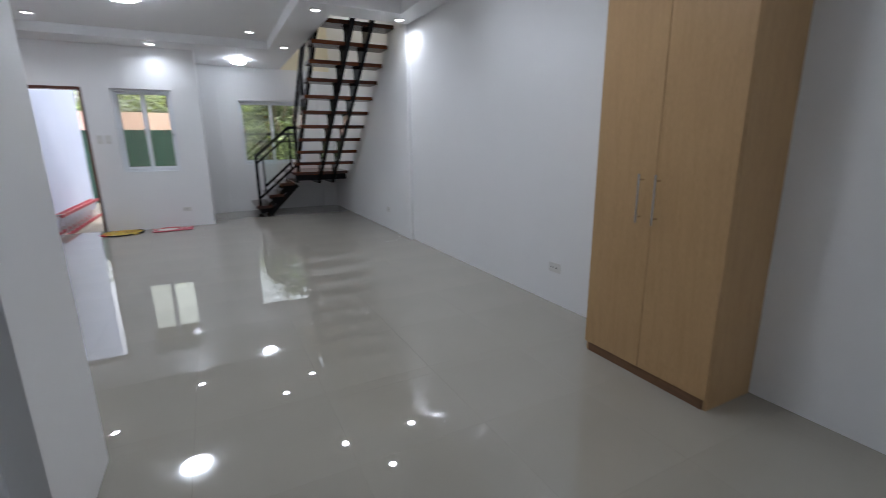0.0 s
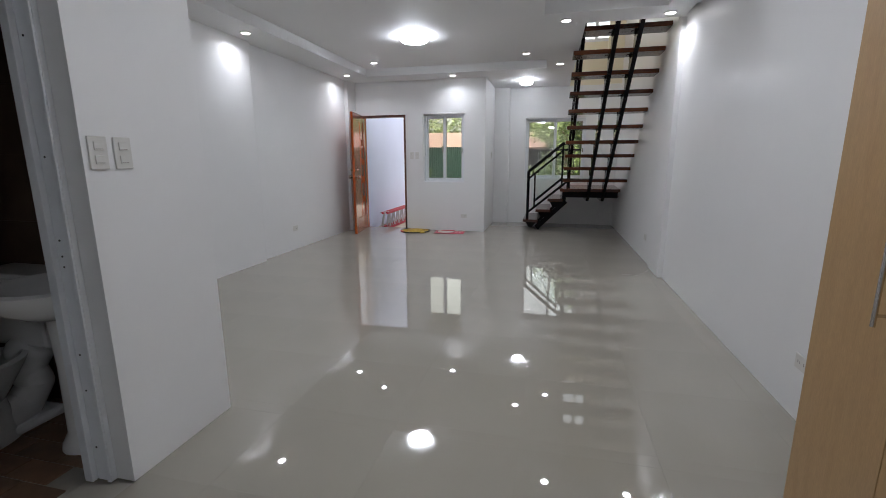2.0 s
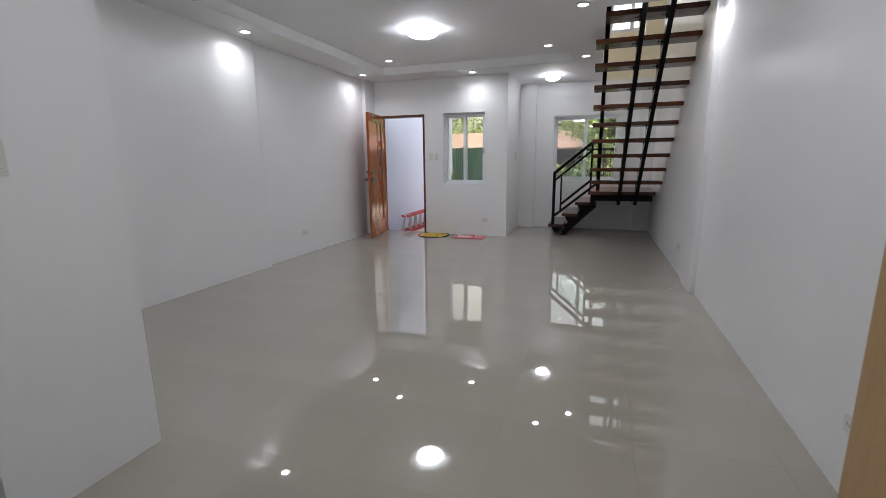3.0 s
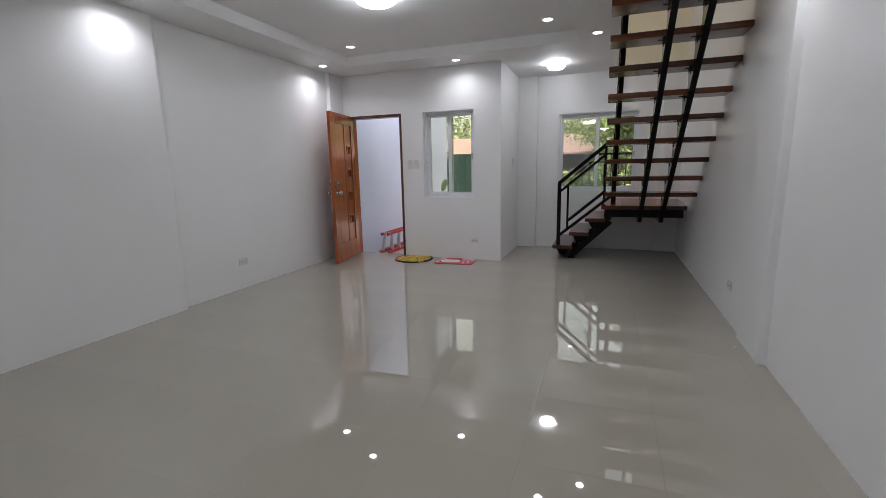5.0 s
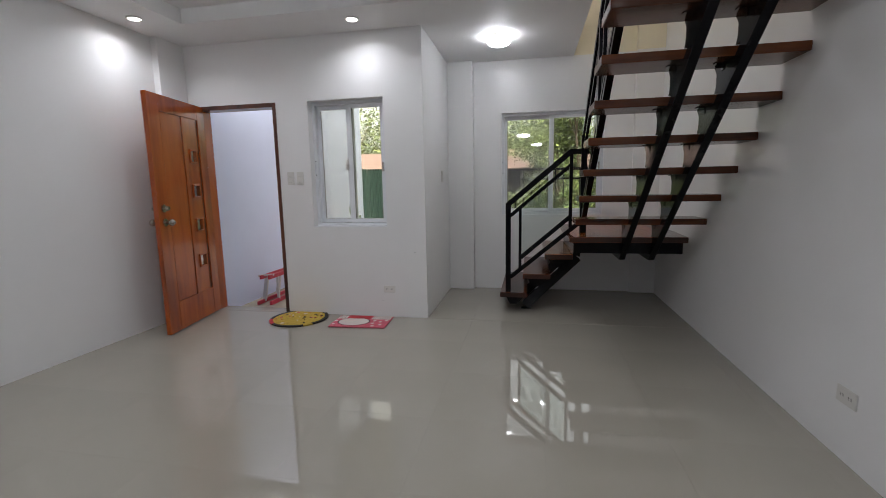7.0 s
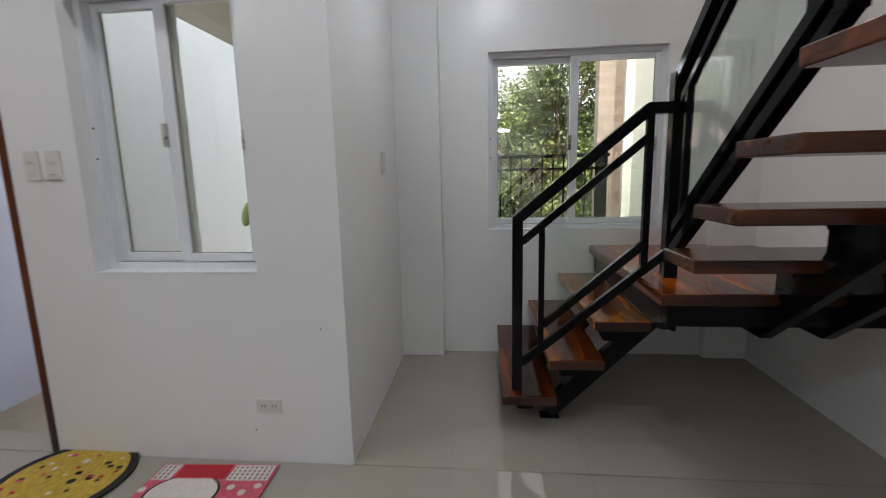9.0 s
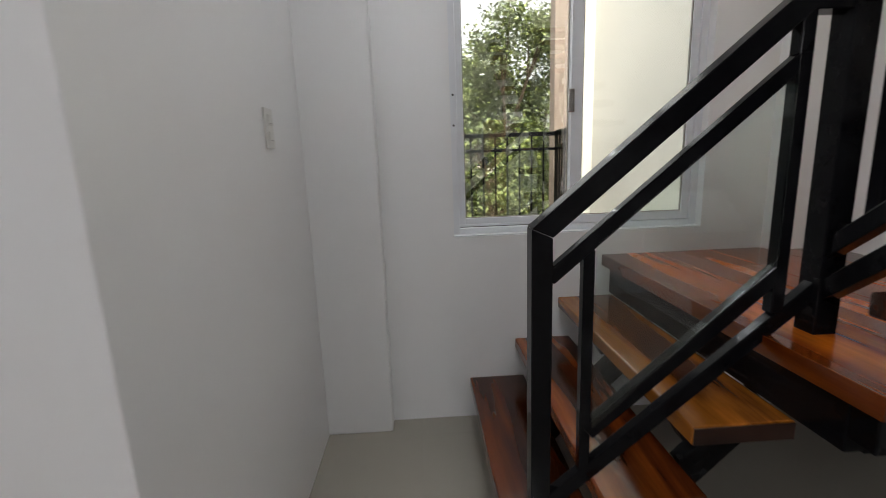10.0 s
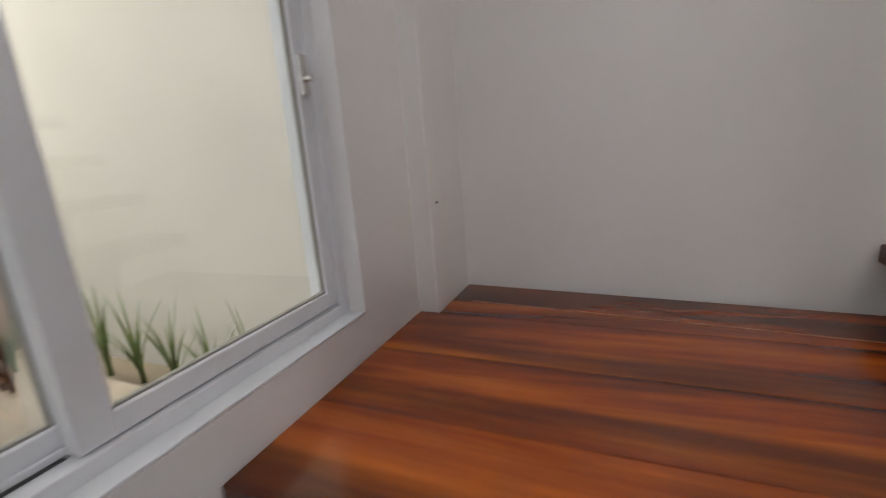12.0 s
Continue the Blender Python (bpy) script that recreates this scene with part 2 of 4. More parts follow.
def lathe(bm, profile, centre, seg=32, sx=1.0, sy=1.0):
    rings = []
    for r, z in profile:
        rings.append([bm.verts.new((centre[0] + sx * r * math.cos(2 * math.pi * i / seg), centre[1] + sy * r * math.sin(2 * math.pi * i / seg), centre[2] + z)) for i in range(seg)])
    for p, q in zip(rings, rings[1:]):
        for i in range(seg):
            bm.faces.new((p[i], p[(i + 1) % seg], q[(i + 1) % seg], q[i]))
    bm.faces.new(rings[0][::-1])
    bm.faces.new(rings[-1])
    return bm


def prism(bm, pts, axis, lo, hi):
    """A plate with the outline pts (pairs) in the plane across the axis, from lo to hi along it."""
    def at(p, d):
        q = list(p)
        q.insert("xyz".index(axis), d)
        return bm.verts.new(q)
    a, b = [at(p, lo) for p in pts], [at(p, hi) for p in pts]
    fs = [bm.faces.new(a), bm.faces.new(b[::-1])]
    n = len(pts)
    for i in range(n):
        fs.append(bm.faces.new((a[i], b[i], b[(i + 1) % n], a[(i + 1) % n])))
    bmesh.ops.recalc_face_normals(bm, faces=fs)
    return bm


def mesh_of(name, bm, material, smooth=False):
    me = bpy.data.meshes.new(name)
    bmesh.ops.recalc_face_normals(bm, faces=bm.faces)
    bm.to_mesh(me)
    bm.free()
    me.materials.append(material)
    if smooth:
        me.polygons.foreach_set("use_smooth", [True] * len(me.polygons))
        me.set_sharp_from_angle(angle=radians(35))
    return me


def part(name, bm, material, parent, label="", smooth=False):
    ob = new(name, mesh_of(name, bm, material, smooth))
    ob.parent = parent
    if label:
        ob["label"] = label
    return ob


def thing(name, loc, label, category, group="", turn=0.0, kind=""):
    ob = new(name)
    ob.empty_display_size = 0.1
    ob.matrix_basis = pose(*loc, 0, 0, turn)
    return tagged(ob, label, category, group, kind)


def solid(name, bm, material, label, category="", kind="", smooth=False):
    return tagged(new(name, mesh_of(name, bm, material, smooth)), label, category, "", kind)


def wall_cut(bm, axis, c0, c1, a0, a1, z0, z1, holes):
    """A wall between c0 and c1 across the axis 'x' or 'y' along which it runs from a0 to a1, with holes (a, a, z, z)."""
    def put(p0, p1, q0, q1):
        if p1 - p0 > 1e-4 and q1 - q0 > 1e-4:
            box(bm, *((p0, p1, c0, c1) if axis == "x" else (c0, c1, p0, p1)), q0, q1)
    at = a0
    for h0, h1, k0, k1 in sorted(holes):
        put(at, h0, z0, z1)
        put(h0, h1, z0, k0)
        put(h0, h1, k1, z1)
        at = h1
    put(at, a1, z0, z1)
    return bm


# ---- plan ----
XL, XR = -2.335, 2.49
YF, YB = 8.255, 9.585
ZC, ZT, ZU = 2.66, 2.78, 2.95
YS = -2.6
UPZ = 5.5
W1 = (-0.985, -0.235, 0.882, 2.077)
W2 = (0.76, 1.911, 0.895, 2.075)
UW = (1.62, 2.38, 3.42, 4.6)
DOOR = (-2.17, -1.315, 0.0, 2.08)

# ---- walls ----
bm = wall_cut(bmesh.new(), "x", YF, YF + 0.15, XL - 0.15, 0.14, -0.15, ZC, [(DOOR[0], DOOR[1], -0.15, DOOR[3]), W1])
solid("wall_front", bm, PAINT, "smooth white painted wall with doorway and sliding window", "wall", "structure")
solid("wall_recess", boxes((0.0, 0.14, YF + 0.15, YB + 0.15, -0.15, ZC)), PAINT, "white painted side wall of the stair recess", "wall", "structure")
bm = wall_cut(bmesh.new(), "x", YB, YB + 0.15, 0.14, XR + 0.15, -0.15, ZC, [W2])
solid("wall_back", bm, PAINT, "white painted wall behind the stair with windows", "wall", "structure")
solid("wall_right", boxes((XR, XR + 0.15, 5.74, YB, 0, UPZ), (2.513, XR + 0.15, YS, 5.74, 0, UPZ)), PAINT, "long white painted side wall", "wall", "structure")
bm = boxes((XL - 0.15, XL, 5.311, YF, 0, ZC))
prism(bm, [(XL - 0.15, YS), (-2.272, YS), (-2.272, 5.270), (-2.276, 5.288), (-2.286, 5.302), (-2.300, 5.311), (XL - 0.15, 5.311)], "z", 0, ZC)
solid("wall_left", bm, PAINT, "white painted side wall behind the door", "wall", "structure")
solid("pilaster_corner", boxes((-2.34, -2.27, 7.93, YF, 0, ZC), bevel=0.004), PAINT, "white painted corner pilaster beside the door", "pilaster", "structure")
solid("pilaster_right", boxes((2.462, 2.52, 5.493, 5.983, 0, ZC), bevel=0.006), PAINT, "white painted shallow pilaster on long wall", "pilaster", "structure")
solid("pilaster_recess", boxes((0.138, 0.438, 9.492, YB + 0.01, 0, ZC), bevel=0.006), PAINT, "white painted pilaster in stair recess", "pilaster", "structure")
solid("pilaster_stair", boxes((2.212, XR + 0.01, 9.522, YB + 0.01, 0, ZC), bevel=0.006), PAINT, "white painted pilaster above the landing", "pilaster", "structure")
# same pilaster above the ceiling line, tinted by painted warm light
solid("pilaster_upper", boxes((2.212, XR + 0.01, 9.522, YB + 0.01, ZC, UPZ - 0.1)), WARM_LIT, "stairwell pilaster, cream with warm light put into its colour", "pilaster", "structure")
solid("wall_rear", boxes((XL - 0.15, XR + 0.15, YS - 0.15, YS, 0, ZC)), PAINT, "plain white rear wall", "wall", "structure")

# upper part of the back wall, warm light put into its colour
bm = wall_cut(bmesh.new(), "x", YB, YB + 0.15, 0.14, XR + 0.15, ZC, UPZ, [UW])
solid("wall_landing", bm, WARM_LIT, "upper stairwell wall, cream with warm light put into its colour", "wall", "structure")

# bathroom partition with its doorway
bm = wall_cut(bmesh.new(), "y", -0.535, -0.335, YS, 2.17, 0, ZC, [(0.80, 1.60, 0.0, 2.06)])
box(bm, -2.272, -0.535, 2.05, 2.17, 0, ZC)
solid("wall_partition", bm, PAINT, "white painted bathroom partition with doorway", "wall", "structure")

# ---- ceiling ----
bm = boxes((XL, -1.82, 2.17, YF, ZC, ZU), (-1.82, 1.15, 7.73, YF, ZC, ZU), (1.15, 1.56, 5.1, YF, ZC, ZU), (0.14, 1.56, YF, YB, ZC, ZU),
           (1.56, XR, 5.1, 5.49, ZC, ZU), (2.25, 2.513, 2.9, 5.1, ZC, ZU), (-1.82, 2.513, 2.17, 2.9, ZC, ZU), (XL, 2.513, YS, 2.17, ZC, ZU),
           (-1.82, 1.15, 5.1, 7.73, ZT, ZU), (-1.82, 2.25, 2.9, 5.1, ZT, ZU))
solid("ceiling", bm, CEIL, "white ceiling with a stepped tray recess", "ceiling", "structure")
solid("upper_ceiling", boxes((-0.5, XR + 0.15, 3.0, YB + 0.15, UPZ, UPZ + 0.15)), CEIL, "plain white ceiling above the stairwell", "ceiling", "structure")
solid("wall_upper", boxes((-0.65, -0.5, 3.0, YB + 0.15, ZU, UPZ), (-0.5, XR + 0.15, 2.85, 3.0, ZU, UPZ), (-0.5, 0.14, YB, YB + 0.15, ZU, UPZ)), PAINT, "plain white upstairs wall", "wall", "structure")

# ---- windows ----
def window(name, w, y, label, flip, mid=0.0, left_mat=None, right_mat=None, depth=0.09):
    """A two-sash sliding window in the opening w of a wall whose inner face is at y."""
    x0, x1, z0, z1 = w
    t = thing(name, ((x0 + x1) / 2, y + depth, z0), label, "window", kind="structure")
    a, h = (x1 - x0) / 2, z1 - z0
    f = 0.032
    part("window_frame", boxes((-a, -a + f, -0.045, 0.045, 0, h), (a - f, a, -0.045, 0.045, 0, h), (-a + f, a - f, -0.045, 0.045, 0, f), (-a + f, a - f, -0.045, 0.045, h - f, h),
                               (-a + f, a - f, -0.003, 0.003, f, f + 0.012), bevel=0.002), ALU, t)
    part("window_sill", boxes((-a + 0.001, a - 0.001, -depth + 0.0005, -0.0455, 0.001, 0.006), bevel=0.001), ALU, t, "white window sill ledge")
    for hz in (0.42, 0.53):
        part("screw", rod(bmesh.new(), (-a + f * 0.5, -0.0452, h * hz), (-a + f * 0.5, -0.0475, h * hz), 0.005, 8), SLOT, t)
    # dark strip on the frame, painted shade of the empty track
    part("track_shade", boxes((-a + f, mid - 0.03, -0.012, -0.0035, f + 0.0005, f + 0.002)), SLOT, t, "dark strip for the shade in the empty sliding track")
    meet = mid - 0.030
    part("latch", rod(boxes((meet - 0.014, meet + 0.014, -0.046, -0.0345, h * 0.455, h * 0.54), bevel=0.003), (meet, -0.046, h * 0.49), (meet, -0.058, h * 0.49), 0.007, 10), CHROME, t, "small metal sash latch")
    for left, yy in ((True, 0.02 if flip else -0.02), (False, -0.02 if flip else 0.02)):
        p0, p1 = (-a + f, mid + 0.028) if left else (mid - 0.028, a - f)
        s0, s1 = (0.032, 0.052) if left else (0.052, 0.032)
        r = 0.036
        zb, zt = f + 0.004, h - f - 0.002
        sash = part("sash", boxes((p0, p0 + s0, yy - 0.014, yy + 0.014, zb, zt), (p1 - s1, p1, yy - 0.014, yy + 0.014, zb, zt), (p0 + s0, p1 - s1, yy - 0.014, yy + 0.014, zb, zb + r), (p0 + s0, p1 - s1, yy - 0.014, yy + 0.014, zt - 0.036, zt), bevel=0.002), ALU, t)
        part("gasket", boxes((p0 + s0, p0 + s0 + 0.004, yy - 0.005, yy + 0.005, zb + r, zt - 0.036), (p1 - s1 - 0.004, p1 - s1, yy - 0.005, yy + 0.005, zb + r, zt - 0.036), (p0 + s0, p1 - s1, yy - 0.005, yy + 0.005, zb + r, zb + r + 0.004)), GASKET, sash, "thin grey rubber glazing seal")
        pane = part("pane", boxes((p0 + s0 - 0.004, p1 - s1 + 0.004, yy - 0.0025, yy + 0.0025, zb + r - 0.004, zt - 0.032)), (left_mat or PANE) if left else (right_mat or PANE), sash)
        pane.visible_shadow = False
        if not left:
            lx = p1 - s1 / 2
            latch = boxes((lx - 0.011, lx + 0.011, yy - 0.024, yy - 0.0142, h * 0.44, h * 0.44 + 0.085), bevel=0.003)
            rod(latch, (lx, yy - 0.024, h * 0.44 + 0.035), (lx, yy - 0.040, h * 0.44 + 0.035), 0.007, 10)
            part("latch", latch, CHROME, sash, "small metal sash latch")
    return t


window("window_1", W1, YF, "white aluminium two-sash sliding window beside the door", True, 0.0, PANE_D, PANE_G, 0.125)
window("window_2", W2, YB, "white aluminium two-sash sliding window above the stair", True, 0.0, PANE_R)
window("window_3", UW, YB, "white aluminium sliding window above the stairwell", True)

# ---- front door ----
t = thing("door_frame", (DOOR[0], YF + 0.075, 0), "dark brown varnished timber door frame, doorway open", "door frame", kind="structure")
dw, dh = DOOR[1] - DOOR[0], DOOR[3]
part("jamb", boxes((0.0, 0.035, -0.082, 0.06, 0, dh), bevel=0.003), DOORWOOD, t, "orange-brown hinge jamb")
part("jamb", boxes((dw - 0.035, dw, -0.082, 0.06, 0, dh), bevel=0.003), FRAMEWOOD, t)
part("head", boxes((0.035, dw - 0.035, -0.082, 0.06, dh - 0.04, dh), bevel=0.003), FRAMEWOOD, t)

door = thing("front_door", (-2.13, YF - 0.005, 0.012), "orange-brown varnished panelled timber door standing open", "door", turn=DOOR_TURN)
DW, DH, DT = 0.84, 2.06, 0.042
holes = [1.57, 1.24, 0.915, 0.565]
bm = bmesh.new()
# stiles, rails and recessed panels, x along the leaf from the hinge, -y towards the room
for spec in ((0, 0.12, 0, DH), (0.69, DW, 0, DH), (0.12, 0.69, 0, 0.26), (0.12, 0.69, DH - 0.14, DH), (0.335, 0.385, 0.26, DH - 0.14)):
    box(bm, spec[0], spec[1], -DT / 2, DT / 2, spec[2], spec[3], bevel=0.004)
part("leaf", bm, DOORWOOD, door)
part("panel", boxes((0.385, 0.69, -0.007, 0.007, 0.26, DH - 0.14)), DOORWOOD, door)
bm = bmesh.new()
zs = [0.26]
for z in sorted(holes):
    zs += [z - 0.05, z + 0.05]
zs.append(DH - 0.14)
for i in range(0, len(zs), 2):
    box(bm, 0.12, 0.335, -0.007, 0.007, zs[i], zs[i + 1])
for z in holes:
    box(bm, 0.12, 0.18, -0.007, 0.007, z - 0.05, z + 0.05)
    box(bm, 0.275, 0.335, -0.007, 0.007, z - 0.05, z + 0.05)
part("panel", bm, DOORWOOD, door)
for x0, x1 in ((0.12, 0.335), (0.385, 0.69)):
    for sgn in (-1, 1):
        ya, yb = sorted((sgn * 0.0072, sgn * 0.0085))
        # dark strips paint the shade that lies in the panel grooves
        part("groove", boxes((x0, x0 + 0.016, ya, yb, 0.26, DH - 0.14), (x1 - 0.004, x1, ya, yb, 0.26, DH - 0.14)), FRAMEWOOD, door, "dark strip with the panel groove's shade put into its colour")
        ya, yb = sorted((sgn * 0.0072, sgn * 0.018))
        if x0 > 0.3:
            part("raised_field", boxes((x0 + 0.018, x1 - 0.006, ya, yb, 0.266, DH - 0.146), bevel=0.002), DOORWOOD, door)
for z in holes:
    bm = boxes((0.165, 0.180, -0.020, 0.020, z - 0.065, z + 0.065), (0.275, 0.290, -0.020, 0.020, z - 0.065, z + 0.065), (0.180, 0.275, -0.020, 0.020, z + 0.050, z + 0.065), (0.180, 0.275, -0.020, 0.020, z - 0.065, z - 0.050), bevel=0.003)
    lite = part("light_frame", bm, DOORWOOD, door, "square moulding round a small light")
    g = part("pane", boxes((0.180, 0.275, -0.003, 0.003, z - 0.05, z + 0.05)), PANE, lite)
    g.visible_shadow = False
for z, r in ((0.98, 0.031), (1.10, 0.024)):
    for sgn in (-1, 1):
        bm = bmesh.new()
        yk = sgn * DT / 2
        rod(bm, (0.77, yk, z), (0.77, yk + sgn * 0.010, z), 0.034, 24)
        rod(bm, (0.77, yk + sgn * 0.010, z), (0.77, yk + sgn * 0.045, z), 0.013, 16)
        if z < 1:
            bmesh.ops.create_uvsphere(bm, u_segments=20, v_segments=12, radius=r, matrix=Matrix.Translation((0.77, yk + sgn * 0.06, z)))
        else:
            rod(bm, (0.77, yk + sgn * 0.03, z), (0.77, yk + sgn * 0.05, z), r, 20, 0.017)
        part("door_knob" if z < 1 else "deadbolt", bm, NICKEL, door, "satin metal knob" if z < 1 else "satin metal deadbolt", True)
for z in (0.2, 1.0, 1.8):
    part("hinge", rod(bmesh.new(), (-0.008, -0.024, z), (-0.008, -0.024, z + 0.1), 0.007, 12), CHROME, door)

# ---- stair ----
stair = thing("staircase", (0.0, 0.0, 0.0), "open-riser stair with varnished timber treads on black steel", "staircase")
TH = 0.05
LZ = 0.785
Y0 = 8.53
def tread(x0, x1, y0, y1, top, timber):
    return part("tread", boxes((x0, x1, y0, y1, top - TH, top), bevel=0.006), timber, stair)
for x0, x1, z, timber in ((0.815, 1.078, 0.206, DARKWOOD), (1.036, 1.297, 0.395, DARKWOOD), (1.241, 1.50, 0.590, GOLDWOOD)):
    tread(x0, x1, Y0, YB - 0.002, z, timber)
# thin dark strips: shade on the front edges, put into their colour
for x0, x1, z in ((0.815, 1.078, 0.206), (1.036, 1.297, 0.395), (1.241, 1.50, 0.590)):
    part("edging", boxes((x0 + 0.004, x1 - 0.004, Y0 - 0.004, Y0 - 0.0002, z - TH + 0.003, z - 0.003), bevel=0.001), EDGESHADE, stair, "dark strip with the front edge's shade put into its colour")
part("edging", boxes((1.448, 2.422, 8.2955, 8.2998, LZ - TH + 0.002, LZ - 0.002), bevel=0.001), EDGESHADE, stair, "dark strip with the shade of the landing's front edge in its colour")
# landing boards run from front to back; the last ones are cut a little askew along the wall
seams = [(1.445, 1.445), (1.70, 1.70), (1.955, 1.955), (2.208, 2.208), (2.245, 2.322), (2.425, XR - 0.004)]
for (a0, a1), (b0, b1) in zip(seams, seams[1:]):
    back = (YB if b1 < 2.21 else 9.52) - 0.003
    bm = prism(bmesh.new(), [(a0 + 0.0006, 8.30), (b0 - 0.0006, 8.30), (b1 - 0.0006, back), (a1 + 0.0006, back)], "z", LZ - TH, LZ)
    bmesh.ops.bevel(bm, geom=bm.edges[:], offset=0.0015, segments=2, affect='EDGES', profile=0.5)
    part("landing_board", bm, LANDWOOD, stair)
part("filler", prism(bmesh.new(), [(2.2425, 8.36), (2.2475, 8.36), (2.3245, 9.45), (2.3195, 9.45)], "z", LZ - 0.002, LZ + 0.0012), FILLER, stair, "pale filler in the seam between boards")
part("landing_beam", boxes((1.485, 2.395, 8.335, 8.395, 0.635, LZ - TH - 0.001), bevel=0.004), STEEL, stair, "black steel beam under the landing")
part("landing_beam", boxes((1.485, 1.535, 8.396, YB - 0.003, 0.60, LZ - TH - 0.001), bevel=0.004), STEEL, stair)
part("landing_beam", boxes((1.536, XR - 0.003, 9.44, 9.50, 0.635, LZ - TH - 0.001), bevel=0.004), STEEL, stair)
RISE, RUN = 0.1985, 0.2405
TY, TZ, TD = 8.385, 0.960, 0.285
for k in range(10):
    y1 = TY - RUN * k
    tread(1.475, XR - 0.003, y1 - TD, y1, TZ + RISE * k, TREADWOOD)
SL = RISE / RUN
def under(y):
    """Height of the stringer's lower edge."""
    return 0.57 + SL * (8.388 - y)
DEEP, YTOP = 0.097, 5.75
for sx in (1.910, 2.155):
    pts = [(9.43, 0.57), (8.388, 0.57), (YTOP, under(YTOP)), (YTOP, under(YTOP) + DEEP), (8.331, under(8.331) + DEEP), (8.331, 0.632), (9.43, 0.632)]
    bm = prism(bmesh.new(), pts, "x", sx - 0.025, sx + 0.025)
    bmesh.ops.bevel(bm, geom=bm.edges[:], offset=0.003, segments=2, affect='EDGES', profile=0.5)
    part("stringer", bm, STEEL, stair, "sloping black steel stringer with a level foot")
    for k in range(10):
        y1, zt = TY - RUN * k, TZ + RISE * k - TH - 0.001
        yn, zl = y1 - TD + 0.015, zt - 0.146
        pts = [(y1 - 0.022, zt), (yn, zt), (yn, under(yn) + DEEP - 0.01), (8.388 - (zl - 0.657) / SL, zl), (y1 - 0.042, zl), (y1 - 0.060, zl + 0.03), (y1 - 0.060, zt - 0.045)]
        part("tread_bracket", prism(bmesh.new(), pts, "x", sx - 0.021, sx + 0.021), STEEL, stair)
        clip = boxes((sx - 0.065, sx - 0.0215, y1 - 0.16, y1 - 0.12, zt - 0.004, zt), (sx - 0.0255, sx - 0.0215, y1 - 0.16, y1 - 0.12, zt - 0.04, zt - 0.0045))
        part("cleat", clip, STEEL, stair, "small black steel angle cleat")
# lower flight carriage
for sy in (8.72, 9.30):
    bm = bar(bmesh.new(), (1.055, sy, 0.035), (1.56, sy, 0.54), 0.05, 0.09, (0, 1, 0))
    part("stringer", bm, STEEL, stair)
    for x0, z in ((0.815, 0.206), (1.036, 0.395), (1.241, 0.590)):
        pts = [(x0 + 0.03, z - TH - 0.001), (x0 + 0.235, z - TH - 0.001), (x0 + 0.235, z - TH - 0.03), (x0 + 0.16, z - 0.16), (x0 + 0.09, z - 0.16)]
        part("tread_bracket", prism(bmesh.new(), pts, "y", sy - 0.02, sy + 0.02), STEEL, stair)
    part("foot_plate", boxes((1.02, 1.12, sy - 0.032, sy + 0.032, 0.001, 0.009), bevel=0.003), STEEL, stair)
part("riser_plate", boxes((1.536, 1.552, 8.40, YB - 0.003, 0.592, 0.634)), STEEL, stair)

# ---- railing ----
rail = thing("stair_railing", (0.89, 8.6, 0.206), "black square-tube steel stair railing with glass infill", "railing")
def rbar(name, a, b, w=0.05, h=0.05, side=(0, 1, 0)):
    o = Vector((0.89, 8.6, 0.206))
    return part(name, bar(bmesh.new(), Vector(a) - o, Vector(b) - o, w, h, side), STEEL, rail)
RY = 8.610
def rplate(name, pts):
    bm = prism(bmesh.new(), [(x - 0.89, z - 0.206) for x, z in pts], "y", RY - 8.6 - 0.025, RY - 8.6 + 0.025)
    bmesh.ops.bevel(bm, geom=bm.edges[:], offset=0.003, segments=2, affect='EDGES', profile=0.5)
    part(name, bm, STEEL, rail)
rplate("post", [(0.865, 0.206), (0.915, 0.206), (0.915, 1.054), (0.865, 1.077)])
rplate("handrail", [(0.865, 1.078), (0.915, 1.055), (1.478, 1.526), (1.62, 1.526), (1.62, 1.576), (1.460, 1.576)])
rbar("mid_rail", (0.91, RY, 0.955), (1.48, RY, 1.435), 0.03, 0.035)
rbar("post", (1.475, RY, 0.84), (1.475, RY, 1.53), 0.032, 0.032)
rbar("post", (1.005, RY, 0.435), (1.005, RY, 1.02), 0.028, 0.028)
rbar("low_rail", (1.012, RY, 0.545), (1.475, RY, 0.945), 0.03, 0.04)
rbar("low_rail", (0.91, RY, 0.345), (1.58, RY, 0.905), 0.03, 0.04)
gp = part("pane", prism(bmesh.new(), [(0.13, 0.355), (0.57, 0.77), (0.57, 1.20), (0.13, 0.83)], "y", -0.009, -0.003), RAILGLASS, rail, "clear glass infill panel")
gp.visible_shadow = False
# upper flight
UX = 1.59
rbar("newel_post", (UX, RY, LZ), (UX, RY, 1.70), 0.06, 0.06)
def nose(y):
    return 0.957 + 0.828 * (8.46 - y)
yE = 5.45
for nm, off, w in (("handrail", 0.835, 0.05), ("mid_rail", 0.70, 0.032), ("low_rail", 0.15, 0.04), ("low_rail", 0.045, 0.045)):
    rbar(nm, (UX, RY, nose(RY) + off), (UX, yE, nose(yE) + off), w, w, (1, 0, 0))
for py, w in ((8.50, 0.03), (7.80, 0.03), (7.68, 0.05), (7.56, 0.03), (6.86, 0.03), (6.74, 0.05), (6.62, 0.03), (5.92, 0.03), (5.80, 0.05)):
    rbar("post", (UX, py, nose(py) + (0.03 if w > 0.04 else 0.15)), (UX, py, nose(py) + (0.82 if w > 0.04 else 0.70)), w, w)
